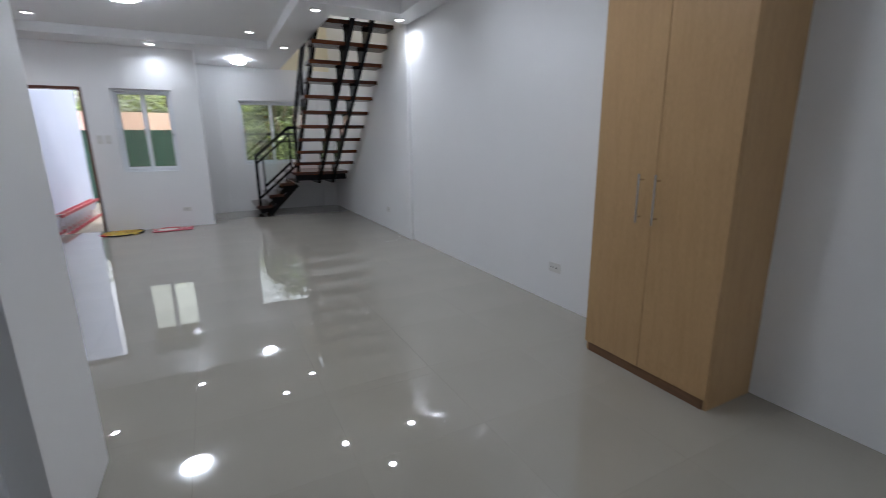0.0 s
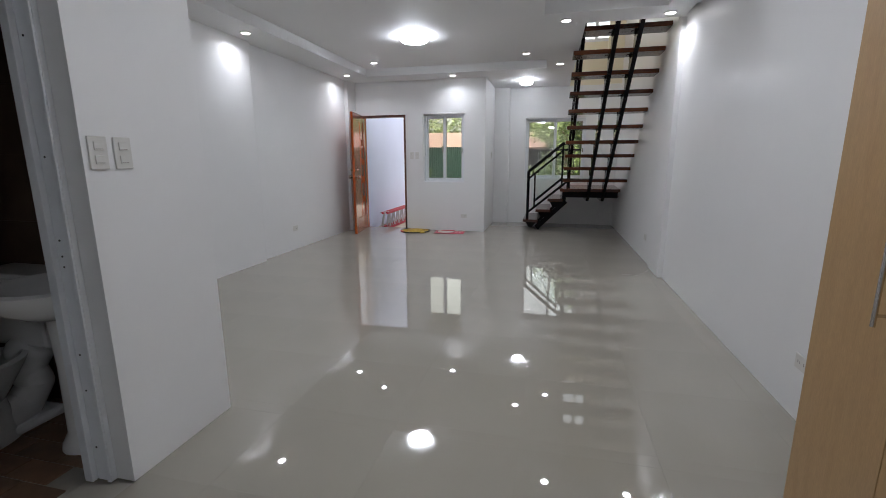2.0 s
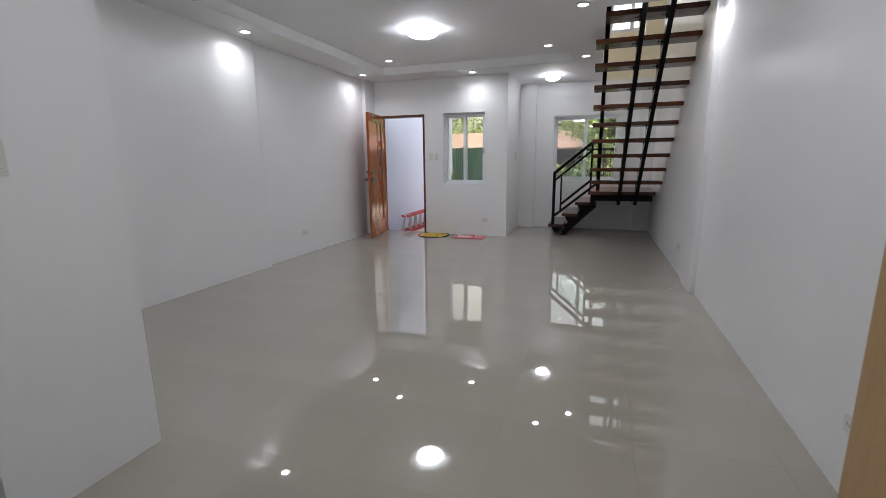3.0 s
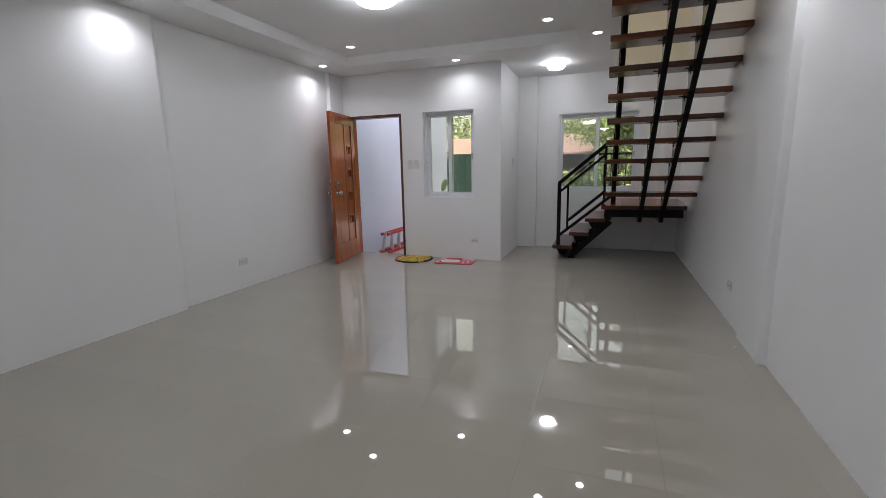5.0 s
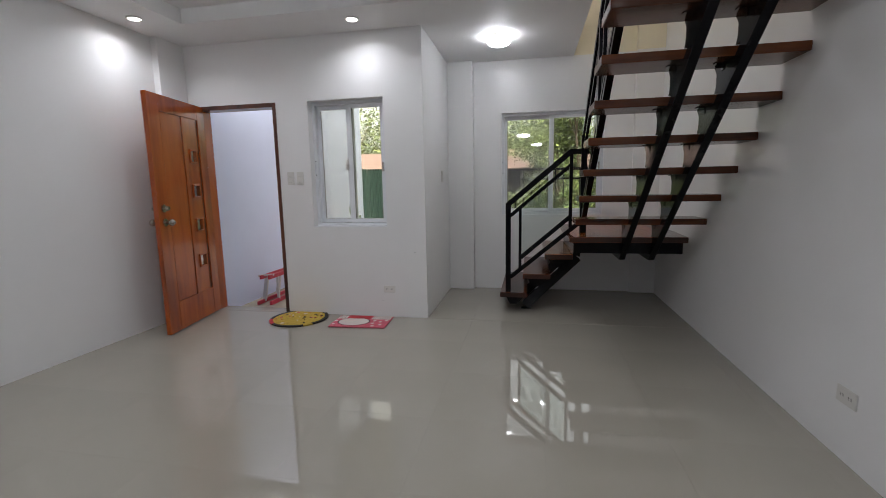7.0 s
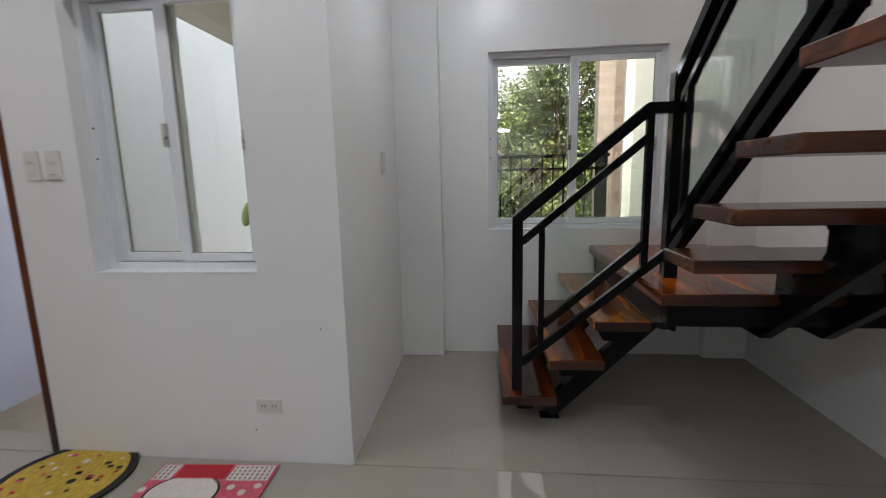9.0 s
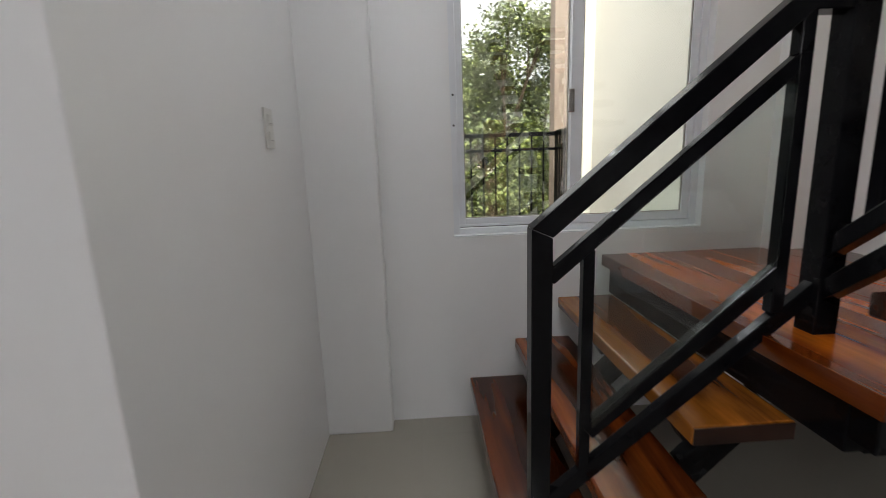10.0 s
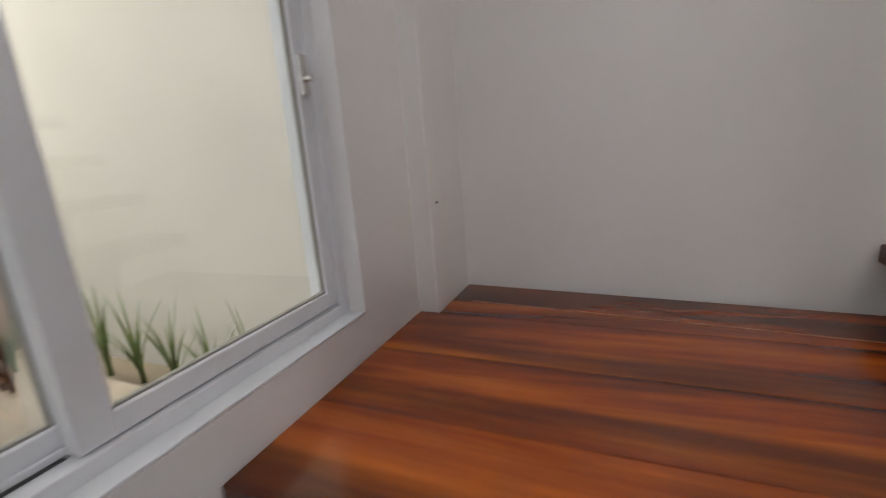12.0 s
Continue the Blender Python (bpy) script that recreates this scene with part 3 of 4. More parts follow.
for ya, yb in ((8.49, 7.81), (7.55, 6.87), (6.61, 5.93)):
    g = part("pane", prism(bmesh.new(), [(ya - 8.6, nose(ya) + 0.15 - 0.206), (yb - 8.6, nose(yb) + 0.15 - 0.206), (yb - 8.6, nose(yb) + 0.70 - 0.206), (ya - 8.6, nose(ya) + 0.70 - 0.206)], "x", UX - 0.89 - 0.003, UX - 0.89 + 0.003), RAILGLASS, rail)
    g.visible_shadow = False

# ---- wardrobe ----
wr = thing("wardrobe", (2.135, 1.605, 0.0), "tall light oak laminate two-door wardrobe against the wall", "wardrobe")
hw, dp, H = 0.385, 0.375, 2.02
part("side_panel", boxes((0.02, dp, -hw, -hw + 0.018, 0.0, H), bevel=0.001), CABINET, wr)
part("side_panel", boxes((0.02, dp, hw - 0.018, hw, 0.0, H), bevel=0.001), CABINET, wr)
part("top_panel", boxes((0.02, dp, -hw + 0.018, hw - 0.018, H - 0.018, H)), CABINET, wr)
part("base_panel", boxes((0.02, dp, -hw + 0.018, hw - 0.018, 0.07, 0.088)), CABINET, wr)
part("back_panel", boxes((dp - 0.01, dp - 0.0005, -hw + 0.018, hw - 0.018, 0.088, H - 0.018)), CABINET, wr)
part("plinth", boxes((0.012, 0.03, -hw + 0.0185, hw - 0.0185, 0.0, 0.055), bevel=0.001), PLINTH, wr, "dark brown plinth strip")
part("cornice", boxes((-0.025, dp, -hw - 0.02, hw + 0.02, H + 0.001, H + 0.06), bevel=0.006), CABINET, wr, "projecting laminate top board")
for sg in (-1, 1):
    y0, y1 = (0.0015, hw) if sg > 0 else (-hw, -0.0015)
    d = part("door", boxes((0.0, 0.018, y0, y1, 0.06, H - 0.003), bevel=0.0015), CABINET, wr)
    hy = sg * 0.048 + 0.02
    hb = bmesh.new()
    rod(hb, (-0.035, hy, 0.855), (-0.035, hy, 1.105), 0.006, 12)
    for z in (0.885, 1.075):
        rod(hb, (-0.035, hy, z), (0.0, hy, z), 0.005, 10)
    part("handle", hb, CHROME, d, "slim brushed metal bar handle", True)

# ---- ceiling lights ----
def downlight(x, y, z, watts):
    t = thing("downlight", (x, y, z), "small round white recessed ceiling downlight, lit", "ceiling light", "ceiling downlights")
    bm = bmesh.new()
    lathe(bm, [(0.046, -0.002), (0.058, -0.002), (0.060, -0.006), (0.054, -0.012), (0.046, -0.010)], (0, 0, 0), 28)
    part("trim_ring", bm, PLASTIC, t, "", True)
    part("led_disc", lathe(bmesh.new(), [(0.045, -0.011), (0.044, -0.004)], (0, 0, 0), 24), LED, t, "glowing white disc")
    lamp = new("downlight_lamp", bpy.data.lights.new("downlight_lamp", 'AREA'))
    lamp.data.shape, lamp.data.size, lamp.data.energy = 'DISK', 0.085, watts
    lamp.data.spread = radians(145)
    lamp.data.color = LAMP_TINT
    lamp.matrix_world = pose(x, y, z - 0.014)
    return t


# the two at y 2.5 are unseen, added to brighten the near end
for x, y in ((-2.05, 4.93), (-2.08, 7.52), (-0.38, 7.96), (1.34, 7.45), (1.36, 5.33), (2.32, 5.32), (-0.38, 2.5), (1.34, 2.5)):
    downlight(x, y, ZC, DOWN)
# the last two are unseen, added as fill by symmetry
for x, y in ((-1.5, 7.28), (0.86, 7.22), (1.83, 4.80), (-1.5, 3.5), (1.83, 3.3)):
    downlight(x, y, ZT, DOWN)


def dome(x, y, z, r, cover, label):
    t = thing("ceiling_lamp", (x, y, z), label, "ceiling light")
    part("base_plate", lathe(bmesh.new(), [(r * 0.92, -0.001), (r * 0.95, -0.02), (r * 0.9, -0.024)], (0, 0, 0), 40), PLASTIC, t, "", True)
    part("cover", lathe(bmesh.new(), [(r, -0.024), (r * 1.02, -0.04), (r * 0.98, -0.06), (r * 0.8, -0.078), (r * 0.4, -0.088), (0.01, -0.09)], (0, 0, 0), 40), cover, t, "glowing opal round cover", True)


dome(-0.43, 5.95, ZT, 0.17, DOME, "round opal flush ceiling lamp in the tray, lit")
# this lamp and the rear one are unseen, added as fill light
dome(0.9, 1.95, ZC, 0.17, DOME_DIM, "added unseen round opal ceiling lamp near the wardrobe, lit")
dome(1.3, -1.2, ZC, 0.17, DOME_REAR, "added unseen round opal ceiling lamp in the rear of the room, lit")
dome(0.9, 6.9, UPZ, 0.17, DOME_WARM, "round opal ceiling lamp above the stairwell, lit")
dome(0.79, 8.72, ZC, 0.11, DOME_STAIR, "small round opal ceiling lamp in stair recess, lit")

# ---- switches and outlets ----
def plate(name, centre, normal, w, h, label, rockers):
    """A wall plate; normal is the side that it faces: +x, -x or -y."""
    turn = {"-y": 0.0, "+x": 90.0, "-x": -90.0}[normal]
    t = thing(name, centre, label, "light switch" if "switch" in name else "outlet", turn=turn)
    part("plate", boxes((-w / 2, w / 2, -0.009, -0.0005, -h / 2, h / 2), bevel=0.003), PLASTIC, t)
    for i in range(rockers):
        if "switch" in name:
            zc = (0.5 - i) * h * 0.42 if rockers == 2 else 0
            part("rocker", boxes((-w * 0.26, w * 0.26, -0.0135, -0.0092, zc - h * 0.13, zc + h * 0.13), bevel=0.0015), PLASTIC, t)
            part("gap", boxes((-w * 0.2, w * 0.2, -0.0142, -0.0136, zc - h * 0.10, zc - h * 0.085)), GASKET, t)
        else:
            xc = (i - 0.5) * w * 0.42
            for dx in (-0.008, 0.008):
                part("slot", boxes((xc + dx - 0.0018, xc + dx + 0.0018, -0.0094, -0.0091, -0.006, 0.008)), SLOT, t)
    return t


plate("light_switch", (-1.20, YF, 1.357), "-y", 0.07, 0.125, "white two-gang light switch plate beside the door", 2)
plate("light_switch", (-1.10, YF, 1.357), "-y", 0.07, 0.125, "white two-gang light switch plate beside the door", 2)
plate("light_switch", (-0.335, 1.655, 1.315), "+x", 0.07, 0.118, "white two-gang switch plate on bathroom partition", 2)
plate("light_switch", (-0.335, 1.752, 1.315), "+x", 0.07, 0.118, "white two-gang switch plate on bathroom partition", 2)
plate("light_switch", (0.14, 9.085, 1.358), "+x", 0.07, 0.125, "white two-gang switch plate in stair recess", 2)
plate("wall_outlet", (-0.232, YF, 0.275), "-y", 0.115, 0.066, "white double wall outlet under the window", 2)
plate("wall_outlet", (XL, 6.09, 0.305), "+x", 0.125, 0.075, "white double wall outlet on side wall", 2)
plate("wall_outlet", (XR, 6.39, 0.30), "-x", 0.125, 0.075, "white double wall outlet near the pilaster", 2)
plate("wall_outlet", (2.513, 2.715, 0.297), "-x", 0.125, 0.075, "white double wall outlet beside the wardrobe", 2)

# small nails left in the walls
for x, y, z in ((0.03, YF, 0.637), (-0.304, YF, 0.156), (2.133 + 0.12, 9.522, 1.121)):
    nl = rod(bmesh.new(), (x, y + 0.004, z), (x, y - 0.006, z), 0.003, 8)
    solid("wall_nail", nl, SLOT, "small dark nail in the white painted wall", "nail")

# dull scuffs on the floor by the pilaster
sf = thing("floor_scuff", (2.229, 5.544, 0.0), "faint dull scuff marks on the glossy tiles", "stain")
for x, y, a in ((2.157, 5.561, 20), (2.229, 5.544, -10), (2.324, 5.633, 35), (2.406, 5.771, 60)):
    m = boxes((-0.05, 0.05, -0.004, 0.004, 0.0002, 0.0008))
    bmesh.ops.transform(m, matrix=pose(x - 2.229, y - 5.544, 0, 0, 0, a), verts=m.verts[:])
    part("mark", m, SCUFF, sf)

# ---- mats ----
t = thing("round_mat", (-1.10, 8.06, 0.003), "round yellow printed door mat with black edge", "door mat", turn=0)
for i in range(20):
    a0 = i * math.pi / 10
    pts = [(r * math.cos(a0 + k * math.pi / 50), r * math.sin(a0 + k * math.pi / 50)) for r, ks in ((0.275, range(6)), (0.242, range(5, -1, -1))) for k in ks]
    bm = prism(bmesh.new(), pts, "z", 0.0, 0.0115)
    part("rim_segment", bm, REDC if i in (3, 11, 12) else YELLOW if i in (4, 17) else BLACKRIM, t)
part("mat_base", lathe(bmesh.new(), [(0.243, 0.001), (0.243, 0.011), (0.18, 0.013), (0.01, 0.013)], (0, 0, 0), 48), YELLOW, t, "", True)
rnd = random.Random(4)
for i in range(34):
    a, r = rnd.uniform(0, 6.28), 0.22 * math.sqrt(rnd.random())
    s = rnd.uniform(0.008, 0.02)
    bm = lathe(bmesh.new(), [(s, 0.0125), (s * 0.8, 0.0152)], (r * math.cos(a), r * math.sin(a), 0), 7, 1.0, rnd.uniform(0.5, 1.0))
    part("spot", bm, rnd.choice((REDC, BLACKRIM, PALE, PINK)), t)
t = thing("rectangular_mat", (-0.445, 8.03, 0.003), "pink and red printed rectangular door mat", "door mat", turn=3)
part("mat_base", boxes((-0.265, 0.265, -0.17, 0.17, 0, 0.011), bevel=0.005), PINK, t)
part("print", lathe(bmesh.new(), [(0.125, 0.0106), (0.120, 0.0120)], (-0.07, -0.02, 0), 36, 1.25, 0.95), BLACKRIM, t, "dark outline print")
part("print", lathe(bmesh.new(), [(0.116, 0.0115), (0.112, 0.0132)], (-0.07, -0.02, 0), 36, 1.25, 0.95), PALE, t, "pale oval print")
part("print", boxes((-0.16, 0.06, 0.070, 0.162, 0.0108, 0.0146), bevel=0.001), REDC, t, "red patch print")
for x0, x1 in ((-0.255, -0.175), (0.075, 0.255)):
    part("print", boxes((x0, x1, 0.062, 0.160, 0.0106, 0.0122), bevel=0.0005), PALE, t, "pale corner with dark dots")
    n = int((x1 - x0) / 0.022)
    for i in range(n):
        for j in range(4):
            part("spot", lathe(bmesh.new(), [(0.006, 0.0120), (0.005, 0.0130)], (x0 + 0.012 + i * 0.022, 0.075 + j * 0.023, 0), 7), BLACKRIM, t)
for x, y in ((0.12, 0.02), (0.18, -0.01), (0.23, 0.03), (0.12, -0.06), (0.2, -0.09), (0.14, -0.13), (-0.24, -0.1), (-0.25, 0.0)):
    part("spot", lathe(bmesh.new(), [(0.017, 0.0106), (0.015, 0.0124)], (x, y, 0), 10), PALE, t)

# ---- bathroom ----
t = thing("door_casing", (-0.475, 1.6, 0), "white plastic bathroom door casing with screw holes", "door frame", kind="structure")
part("jamb", boxes((-0.06, 0.055, -0.022, -0.001, 0, 2.06), (-0.06, -0.02, -0.045, -0.0225, 0, 2.06), (0.035, 0.055, -0.030, -0.0225, 0, 2.06), bevel=0.003), ALU, t)
part("jamb", boxes((-0.06, 0.055, -0.798, -0.778, 0, 2.06), bevel=0.003), ALU, t)
part("head", boxes((-0.06, 0.055, -0.777, -0.0225, 2.038, 2.06), bevel=0.003), ALU, t)
for z in (0.15, 0.4, 0.55, 0.9, 0.94, 1.0, 1.3, 1.7):
    part("screw", rod(bmesh.new(), (0.0, -0.0222, z), (0.0, -0.0242, z), 0.004, 8), SLOT, t)
sk = thing("pedestal_sink", (-0.77, 1.76, -0.004), "white ceramic pedestal wash basin in the bathroom", "sink")
bm = bmesh.new()
lathe(bm, [(0.05, 0.63), (0.14, 0.65), (0.215, 0.70), (0.235, 0.75), (0.24, 0.775), (0.225, 0.785), (0.20, 0.775), (0.15, 0.72), (0.05, 0.69), (0.02, 0.69)], (0, 0, 0), 40, 1.0, 1.05)
part("basin", bm, CERAMIC, sk, "", True)
part("back_deck", boxes((-0.21, 0.21, 0.17, 0.27, 0.67, 0.795), bevel=0.02), CERAMIC, sk)
part("pedestal", lathe(bmesh.new(), [(0.115, 0.0), (0.11, 0.03), (0.085, 0.08), (0.08, 0.4), (0.09, 0.60), (0.095, 0.67)], (0, 0.02, 0), 28), CERAMIC, sk, "", True)
part("drain", lathe(bmesh.new(), [(0.016, 0.691), (0.014, 0.694)], (0, 0, 0), 16), SLOT, sk)
bm = bmesh.new()
rod(bm, (0.02, 0.21, 0.794), (0.02, 0.21, 0.88), 0.016, 14)
rod(bm, (0.02, 0.21, 0.865), (0.02, 0.10, 0.855), 0.011, 12)
rod(bm, (0.02, 0.21, 0.88), (0.06, 0.21, 0.905), 0.008, 10)
part("faucet", bm, CHROME, sk, "small chrome faucet", True)
tl = thing("toilet", (-1.24, 1.62, -0.004), "white ceramic toilet in the dim bathroom", "toilet")
part("bowl", lathe(bmesh.new(), [(0.13, 0.0), (0.12, 0.05), (0.10, 0.2), (0.17, 0.34), (0.19, 0.39), (0.17, 0.40), (0.12, 0.33), (0.02, 0.25)], (0, 0, 0), 32, 1.0, 1.25), CERAMIC, tl, "", True)
part("tank", boxes((-0.2, 0.2, 0.22, 0.40, 0.40, 0.74), bevel=0.02), CERAMIC, tl)
part("tank_lid", boxes((-0.21, 0.21, 0.21, 0.41, 0.741, 0.77), bevel=0.008), CERAMIC, tl)
bm = bmesh.new()
bend = [(0.0, 0.10, 0.07, 0.085), (0.0, 0.20, 0.10, 0.080), (0.0, 0.27, 0.19, 0.075), (0.0, 0.24, 0.28, 0.080), (0.0, 0.27, 0.36, 0.10)]
for p, q in zip(bend, bend[1:]):
    rod(bm, p[:3], q[:3], p[3], 16, q[3])
for p in bend:
    bmesh.ops.create_uvsphere(bm, u_segments=16, v_segments=10, radius=p[3], matrix=Matrix.Translation(p[:3]))
part("trapway", bm, CERAMIC, tl, "curved ceramic trapway", True)
part("foot", boxes((-0.10, 0.10, -0.1, 0.33, 0, 0.05), bevel=0.02), CERAMIC, tl)
bw = solid("wall_bathroom", boxes((-2.285, -0.536, 2.036, 2.049, -0.02, ZC), (-2.284, -2.27, YS, 2.035, -0.02, ZC), (-0.5365, -0.55, YS, 0.79, -0.02, ZC)), BROWN_TILE, "dark brown tiled bathroom walls", "wall", "structure")
for i in range(5):
    for j in range(8):
        part("tile", boxes((-2.265 + i * 0.345, -2.265 + i * 0.345 + 0.341, 2.028, 2.0355, 0.0 + j * 0.33, j * 0.33 + 0.326)), BROWN_TILE, bw)

# ---- outdoors ----
solid("ground", boxes((-60, 60, 10.9, 120, -0.30, -0.19), (-60, 60, -60, 8.0, -0.5, -0.31), (-60, -2.5, 8.0, 10.9, -0.5, -0.19), (2.7, 60, 8.0, 10.9, -0.5, -0.19)), SOIL, "bare earth ground", "ground", "structure")
solid("pavement", boxes((-2.5, 2.7, YF + 0.15, 16.0, -0.24, -0.15)), CONCRETE, "pale concrete yard", "pavement", "structure")
solid("boundary_wall", boxes((-2.50, -2.35, YF + 0.15, 13.1, -0.2, 3.9)), PAINT_OUT, "pale painted boundary wall beside the entrance", "wall", "structure")
solid("porch_roof", boxes((-1.57, -0.001, YF + 0.151, 10.65, 2.5, 2.62), bevel=0.004), CREAM, "cream painted porch soffit slab", "roof", "structure")
solid("side_wall", boxes((3.0, 3.15, YB + 0.2, 13.75, -0.25, 4.2)), CREAM, "cream painted side wall in the yard", "wall", "structure")
solid("pillar", boxes((2.47, 2.715, 13.76, 13.98, -0.25, 4.2), bevel=0.006), PILLARPAINT, "tan painted pillar at the wall's end", "pillar", "structure")
# set-back dark strip, added for the darker gap next to the pillar
solid("gap_strip", boxes((2.715, 2.87, 13.84, 13.98, -0.25, 4.2)), GAPBROWN, "dark brown strip standing in for the gap beside the pillar", "wall", "structure")
solid("wall_end", boxes((2.87, 3.15, 13.752, 13.9, -0.25, 4.2)), CREAM, "cream painted end of the side wall", "wall", "structure")

ld = thing("ladder", (-2.15, 8.95, -0.15), "red and aluminium ladder lying on edge by the wall", "ladder")
for z in (0.03, 0.35):
    part("rail", bar(bmesh.new(), (0.06 if z > 0.1 else 0.0, 0, z), (0.06 if z > 0.1 else 0.0, 2.6, z), 0.025, 0.045, (1, 0, 0)), REDPAINT, ld)
for i in range(9):
    part("rung", bar(bmesh.new(), (0.0, 0.14 + i * 0.29, 0.03), (0.06, 0.14 + i * 0.29, 0.35), 0.03, 0.045, (0, 1, 0)), ALULADDER, ld)
for z in (0.03, 0.35):
    part("rail", bar(bmesh.new(), (0.16, 0.02, z), (0.16, 2.62, z), 0.03, 0.05, (1, 0, 0)), REDPAINT, ld)
for i in range(9):
    part("rung", bar(bmesh.new(), (0.16, 0.2 + i * 0.28, 0.03), (0.16, 0.2 + i * 0.28, 0.35), 0.025, 0.03, (0, 1, 0)), ALULADDER, ld)
part("spreader", bar(bmesh.new(), (0.0, 0.05, 0.36), (0.18, 0.10, 0.37), 0.03, 0.02, (0, 1, 0)), ALULADDER, ld)

# steel yard fence
fc = thing("yard_fence", (1.3, 13.3, -0.15), "dark steel bar fence in the yard", "fence")
part("top_rail", boxes((-1.6, 1.25, -0.02, 0.02, 1.66, 1.71), bevel=0.004), STEEL, fc)
part("top_rail", boxes((-1.6, 1.25, -0.015, 0.015, 1.48, 1.515), bevel=0.003), STEEL, fc)
part("bottom_rail", boxes((-1.6, 1.25, -0.015, 0.015, 0.10, 0.14), bevel=0.003), STEEL, fc)
bal = part("baluster", boxes((-0.010, 0.010, -0.010, 0.010, 0.0, 1.66)), STEEL, fc)
bal.location = (-1.58, 0, 0)
for i in range(1, 19):
    b2 = new("baluster", bal.data)
    b2.parent = fc
    b2.location = (-1.58 + i * 0.155, 0, 0)

gt = thing("yard_gate", (2.36, 12.75, -0.15), "dark steel bar gate leaf standing open", "gate")
for z in (0.10, 1.50, 1.68):
    part("rail", boxes((-0.02, 0.02, 0.0, 0.52, z, z + 0.045), bevel=0.003), STEEL, gt)
for i in range(6):
    part("baluster", boxes((-0.010, 0.010, 0.01 + i * 0.095, 0.03 + i * 0.095, 0.02, 1.72)), STEEL, gt)

# green sheet fence
gf = thing("sheet_fence", (-1.6, 14.2, -0.2), "dark green corrugated sheet fence", "fence")
for i in range(-3, 4):
    bm = bmesh.new()
    cols = []
    for c in range(41):
        x = -1.05 + i * 0.62 + c * 0.0152
        yy = 0.012 * math.sin(c * 0.785 * 2)
        cols.append((bm.verts.new((x, yy, 0)), bm.verts.new((x, yy, 1.86 + 0.01 * (i % 2)))))
    for p, q in zip(cols, cols[1:]):
        bm.faces.new((p[0], q[0], q[1], p[1]))
    bmesh.ops.solidify(bm, geom=bm.faces[:], thickness=0.003)
    part("sheet", bm, GREENSHEET, gf)

# neighbouring house
hs = thing("house", (-3.6, 20.0, -0.2), "low neighbouring house with rusty red roof", "house")
part("wall", boxes((-4.5, 4.4, -2.0, 2.0, 0, 1.95)), HOUSEWALL, hs)
part("roof", prism(bmesh.new(), [(-2.7, 1.86), (0, 2.58), (2.7, 1.86), (2.7, 1.92), (0, 2.64), (-2.7, 1.92)], "x", -5.0, 4.8), ROOFRED, hs)
for i in range(5):
    part("window", boxes((-3.8 + i * 1.7, -2.9 + i * 1.7, -2.03, -2.001, 0.8, 1.6)), SLOT, hs)


def tree(x, y, h, spread, seed, leaves, low, name="tree", label="leafy green tree beyond the fence", lm=None, lsize=0.16):
    rr = random.Random(seed)
    t = thing(name, (x, y, -0.2), label, "tree")
    bm = bmesh.new()
    rod(bm, (0, 0, 0), (0.05, 0.02, h * 0.55), 0.14, 9, 0.08)
    tips = []
    for i in range(14):
        a, e = rr.uniform(0, 6.28), rr.uniform(low, 0.95)
        z0 = h * rr.uniform(low * 0.6, 0.5)
        tip = Vector((math.cos(a) * spread * rr.uniform(0.4, 1.0), math.sin(a) * spread * rr.uniform(0.4, 1.0), h * e))
        rod(bm, (0.03, 0.01, z0), tip, 0.05, 6, 0.012)
        tips.append(tip)
        for _ in range(3):
            s = tip + Vector((rr.gauss(0, 1), rr.gauss(0, 1), rr.gauss(0, 0.8))) * spread * 0.28
            rod(bm, Vector((0.03, 0.01, z0)).lerp(tip, 0.6), s, 0.02, 5, 0.006)
            tips.append(s)
    part("trunk", bm, BARK, t)
    groups = [([], []), ([], [])]
    for i in range(leaves):
        c = rr.choice(tips) + Vector((rr.gauss(0, 1), rr.gauss(0, 1), rr.gauss(0, 0.8))) * spread * 0.17
        if c.z < 0.15:
            continue
        d = Vector((rr.gauss(0, 1), rr.gauss(0, 1), rr.gauss(-0.3, 0.7))).normalized()
        s = d.cross(Vector((rr.gauss(0, 1), rr.gauss(0, 1), rr.gauss(0, 1)))).normalized()
        L = lsize * rr.uniform(0.6, 1.3)
        vs, fs = groups[0 if rr.random() < 0.64 else 1]
        k = len(vs)
        n = d.cross(s)
        vs += [c, c + d * L * 0.5 + s * L * 0.26 + n * L * 0.06, c + d * L, c + d * L * 0.5 - s * L * 0.26 + n * L * 0.06]
        fs.append((k, k + 1, k + 2, k + 3))
    for (vs, fs), m in zip(groups, (lm or LEAF, LEAF_B)):
        me = bpy.data.meshes.new("crown")
        me.from_pydata(vs, [], fs)
        me.materials.append(m)
        ob = new("crown", me)
        ob.parent = t
    return t


tree(2.35, 16.6, 3.95, 1.15, 3, 34000, 0.12, lsize=0.085)
tree(3.6, 18.6, 4.1, 2.0, 5, 24000, 0.15, lsize=0.11)
tree(-0.6, 24.5, 4.7, 2.6, 7, 7000, 0.2)
tree(-4.5, 25.5, 5.6, 3.0, 9, 7000, 0.25)
tree(-8.6, 26.0, 5.6, 3.2, 12, 6000, 0.25)
tree(2.4, 25.0, 4.6, 2.8, 15, 6000, 0.1)
for i, (x, y) in enumerate(((0.0, 15.9), (0.9, 16.2), (1.9, 15.8), (2.9, 16.3))):
    tree(x, y, 1.35 if x < 1.0 else 2.0, 0.75, 30 + i, 3500, 0.1, "shrub", "leafy green shrub behind the fence", lsize=0.11)

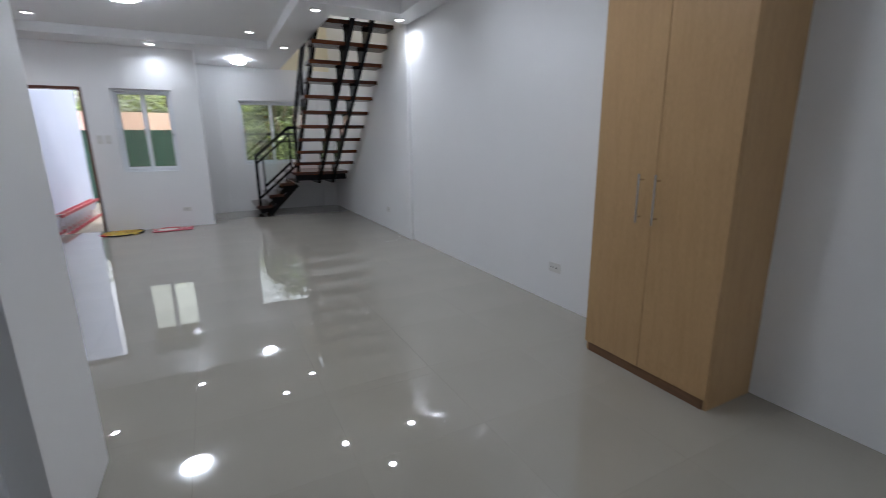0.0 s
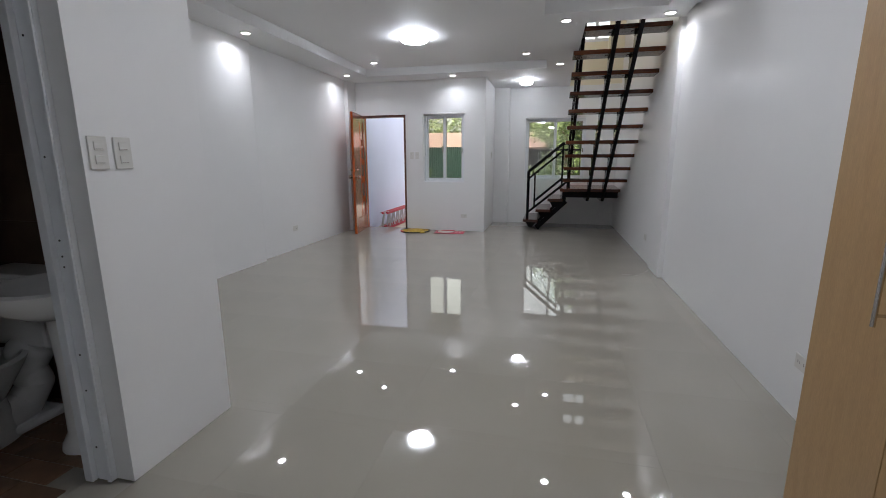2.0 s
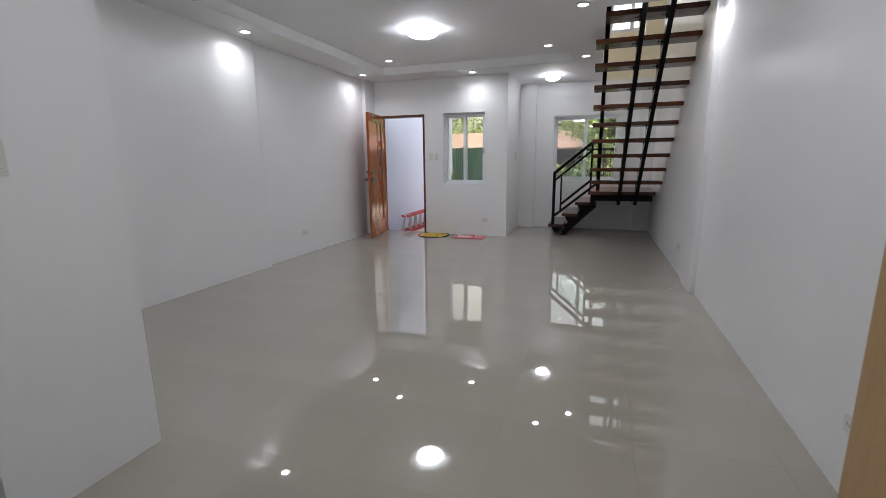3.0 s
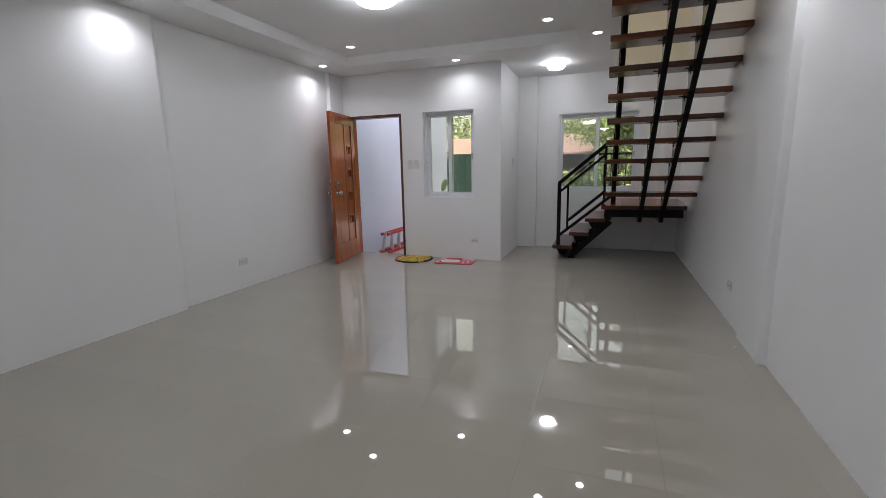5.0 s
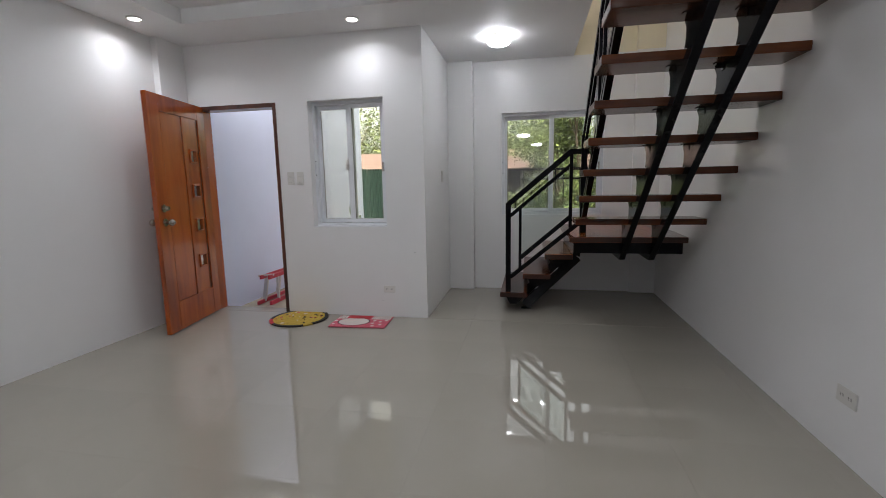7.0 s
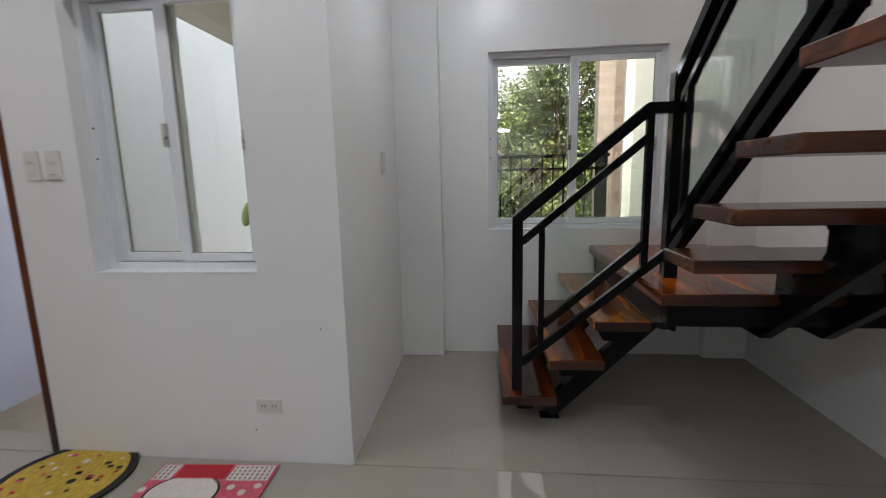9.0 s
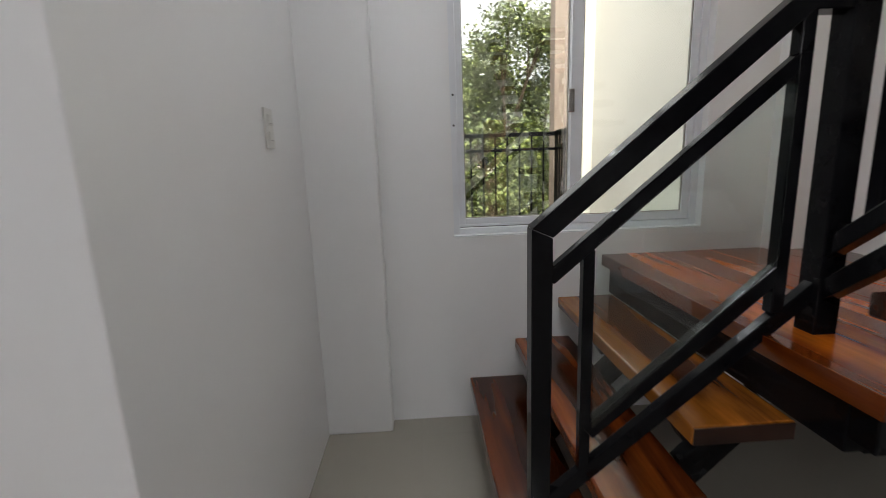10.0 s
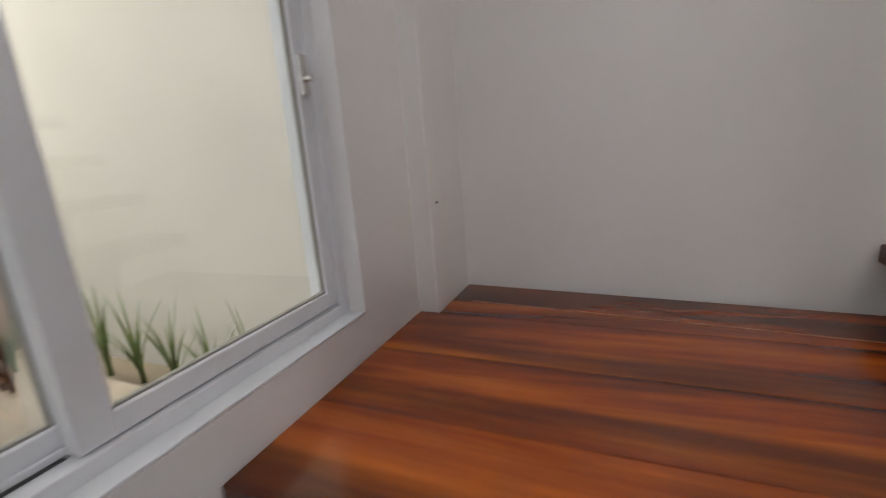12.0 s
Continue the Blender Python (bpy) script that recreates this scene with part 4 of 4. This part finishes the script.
# strap-leaved plants along the side wall
for i in range(10):
    rr = random.Random(60 + i)
    t = thing("strap_plant", (2.78, 11.0 + i * 0.36, -0.2) if i < 7 else (2.56 + (i - 7) * 0.16, 13.2 - (i - 7) * 0.07, -0.2), "clump of long green strap leaves by the wall", "plant", "plants along the side wall")
    for j in range(12):
        a, ln, lean = rr.uniform(0, 6.28), rr.uniform(0.4, 0.75), rr.uniform(0.1, 0.5)
        bm = bmesh.new()
        prev = None
        for k in range(6):
            u = k / 5
            c = Vector((math.cos(a) * lean * ln * u * u, math.sin(a) * lean * ln * u * u, ln * u * (1 - 0.25 * u * lean)))
            s = Vector((-math.sin(a), math.cos(a), 0)) * 0.018 * (1 - u * 0.92)
            row = (bm.verts.new(c - s), bm.verts.new(c + s))
            if prev:
                bm.faces.new((prev[0], prev[1], row[1], row[0]))
            prev = row
        bmesh.ops.solidify(bm, geom=bm.faces[:], thickness=0.002)
        part("leaf", bm, BLADE, t)
pc = thing("pad_cactus", (-1.30, 10.4, -0.15), "tall slender cactus with oval pads", "cactus")
bm = rod(bmesh.new(), (0, 0, 0), (-0.06, 0, 1.0), 0.012, 8)
part("stem", bm, BLADE, pc)
for dx, dz, sc, tl_ in ((-0.16, 1.12, 1.0, 18), (0.02, 0.75, 0.8, -20), (-0.02, 0.4, 0.9, 25)):
    bm = bmesh.new()
    bmesh.ops.create_uvsphere(bm, u_segments=16, v_segments=10, radius=1, matrix=pose(dx, 0, dz, 0, tl_, 0) @ Matrix.Diagonal((0.055 * sc, 0.02, 0.12 * sc, 1)))
    part("pad", bm, BLADE, pc, "", True)

# ---- floor tiles ----
fl = solid("floor", boxes((XL - 0.1, XR + 0.1, YS, YF + 0.02, -0.15, -0.006), (-2.15, -1.33, YF + 0.02, YF + 0.155, -0.15, -0.006), (0.0, XR + 0.1, YF + 0.02, YB + 0.1, -0.15, -0.006)), GROUT, "glossy pale grey-beige tiled floor", "floor", "structure")
shapes = {}
def piece(w, d, h, name, m):
    key = (round(w, 3), round(d, 3), name)
    if key not in shapes:
        shapes[key] = mesh_of(name, boxes((-w / 2, w / 2, -d / 2, d / 2, -h, 0.0), bevel=0.0002), m)
    return shapes[key]
def lay(x0, x1, y0, y1):
    """Lays 60 cm tiles over a rectangle, cut at its edges."""
    gx, gy = 0.578, 0.45
    i0, i1 = math.floor((x0 - gx) / 0.6), math.ceil((x1 - gx) / 0.6)
    j0, j1 = math.floor((y0 - gy) / 0.6), math.ceil((y1 - gy) / 0.6)
    for i in range(i0, i1):
        for j in range(j0, j1):
            a, b = max(x0, gx + i * 0.6), min(x1, gx + i * 0.6 + 0.6)
            c, d = max(y0, gy + j * 0.6), min(y1, gy + j * 0.6 + 0.6)
            if b - a < 0.01 or d - c < 0.01:
                continue
            ob = new("tile", piece(b - a - 0.0004, d - c - 0.0004, 0.006, "tile", TILE))
            ob.parent = fl
            ob.location = ((a + b) / 2, (c + d) / 2, 0)
lay(-0.335, 2.513, YS, 2.17)
lay(-2.335, 2.513, 2.17, YF)
lay(0.14, XR, YF, YB)
lay(-2.135, -1.35, YF, YF + 0.15)
bf = solid("floor_bathroom", boxes((-2.285, -0.535, YS, 2.05, -0.0055, -0.004)), GROUT, "brown brick-patterned bathroom floor", "floor", "structure")
for i in range(15):
    for j in range(12):
        x, y = -2.22 + i * 0.115, 0.75 + j * 0.115
        ob = new("tile", piece(0.224 if (i + j) % 2 else 0.109, 0.109, 0.004, "tile", BRICK_TILE)) if (i + j) % 2 and i < 14 else None
        if ob:
            ob.parent = bf
            ob.location = (x + 0.0575, y, 0.001)
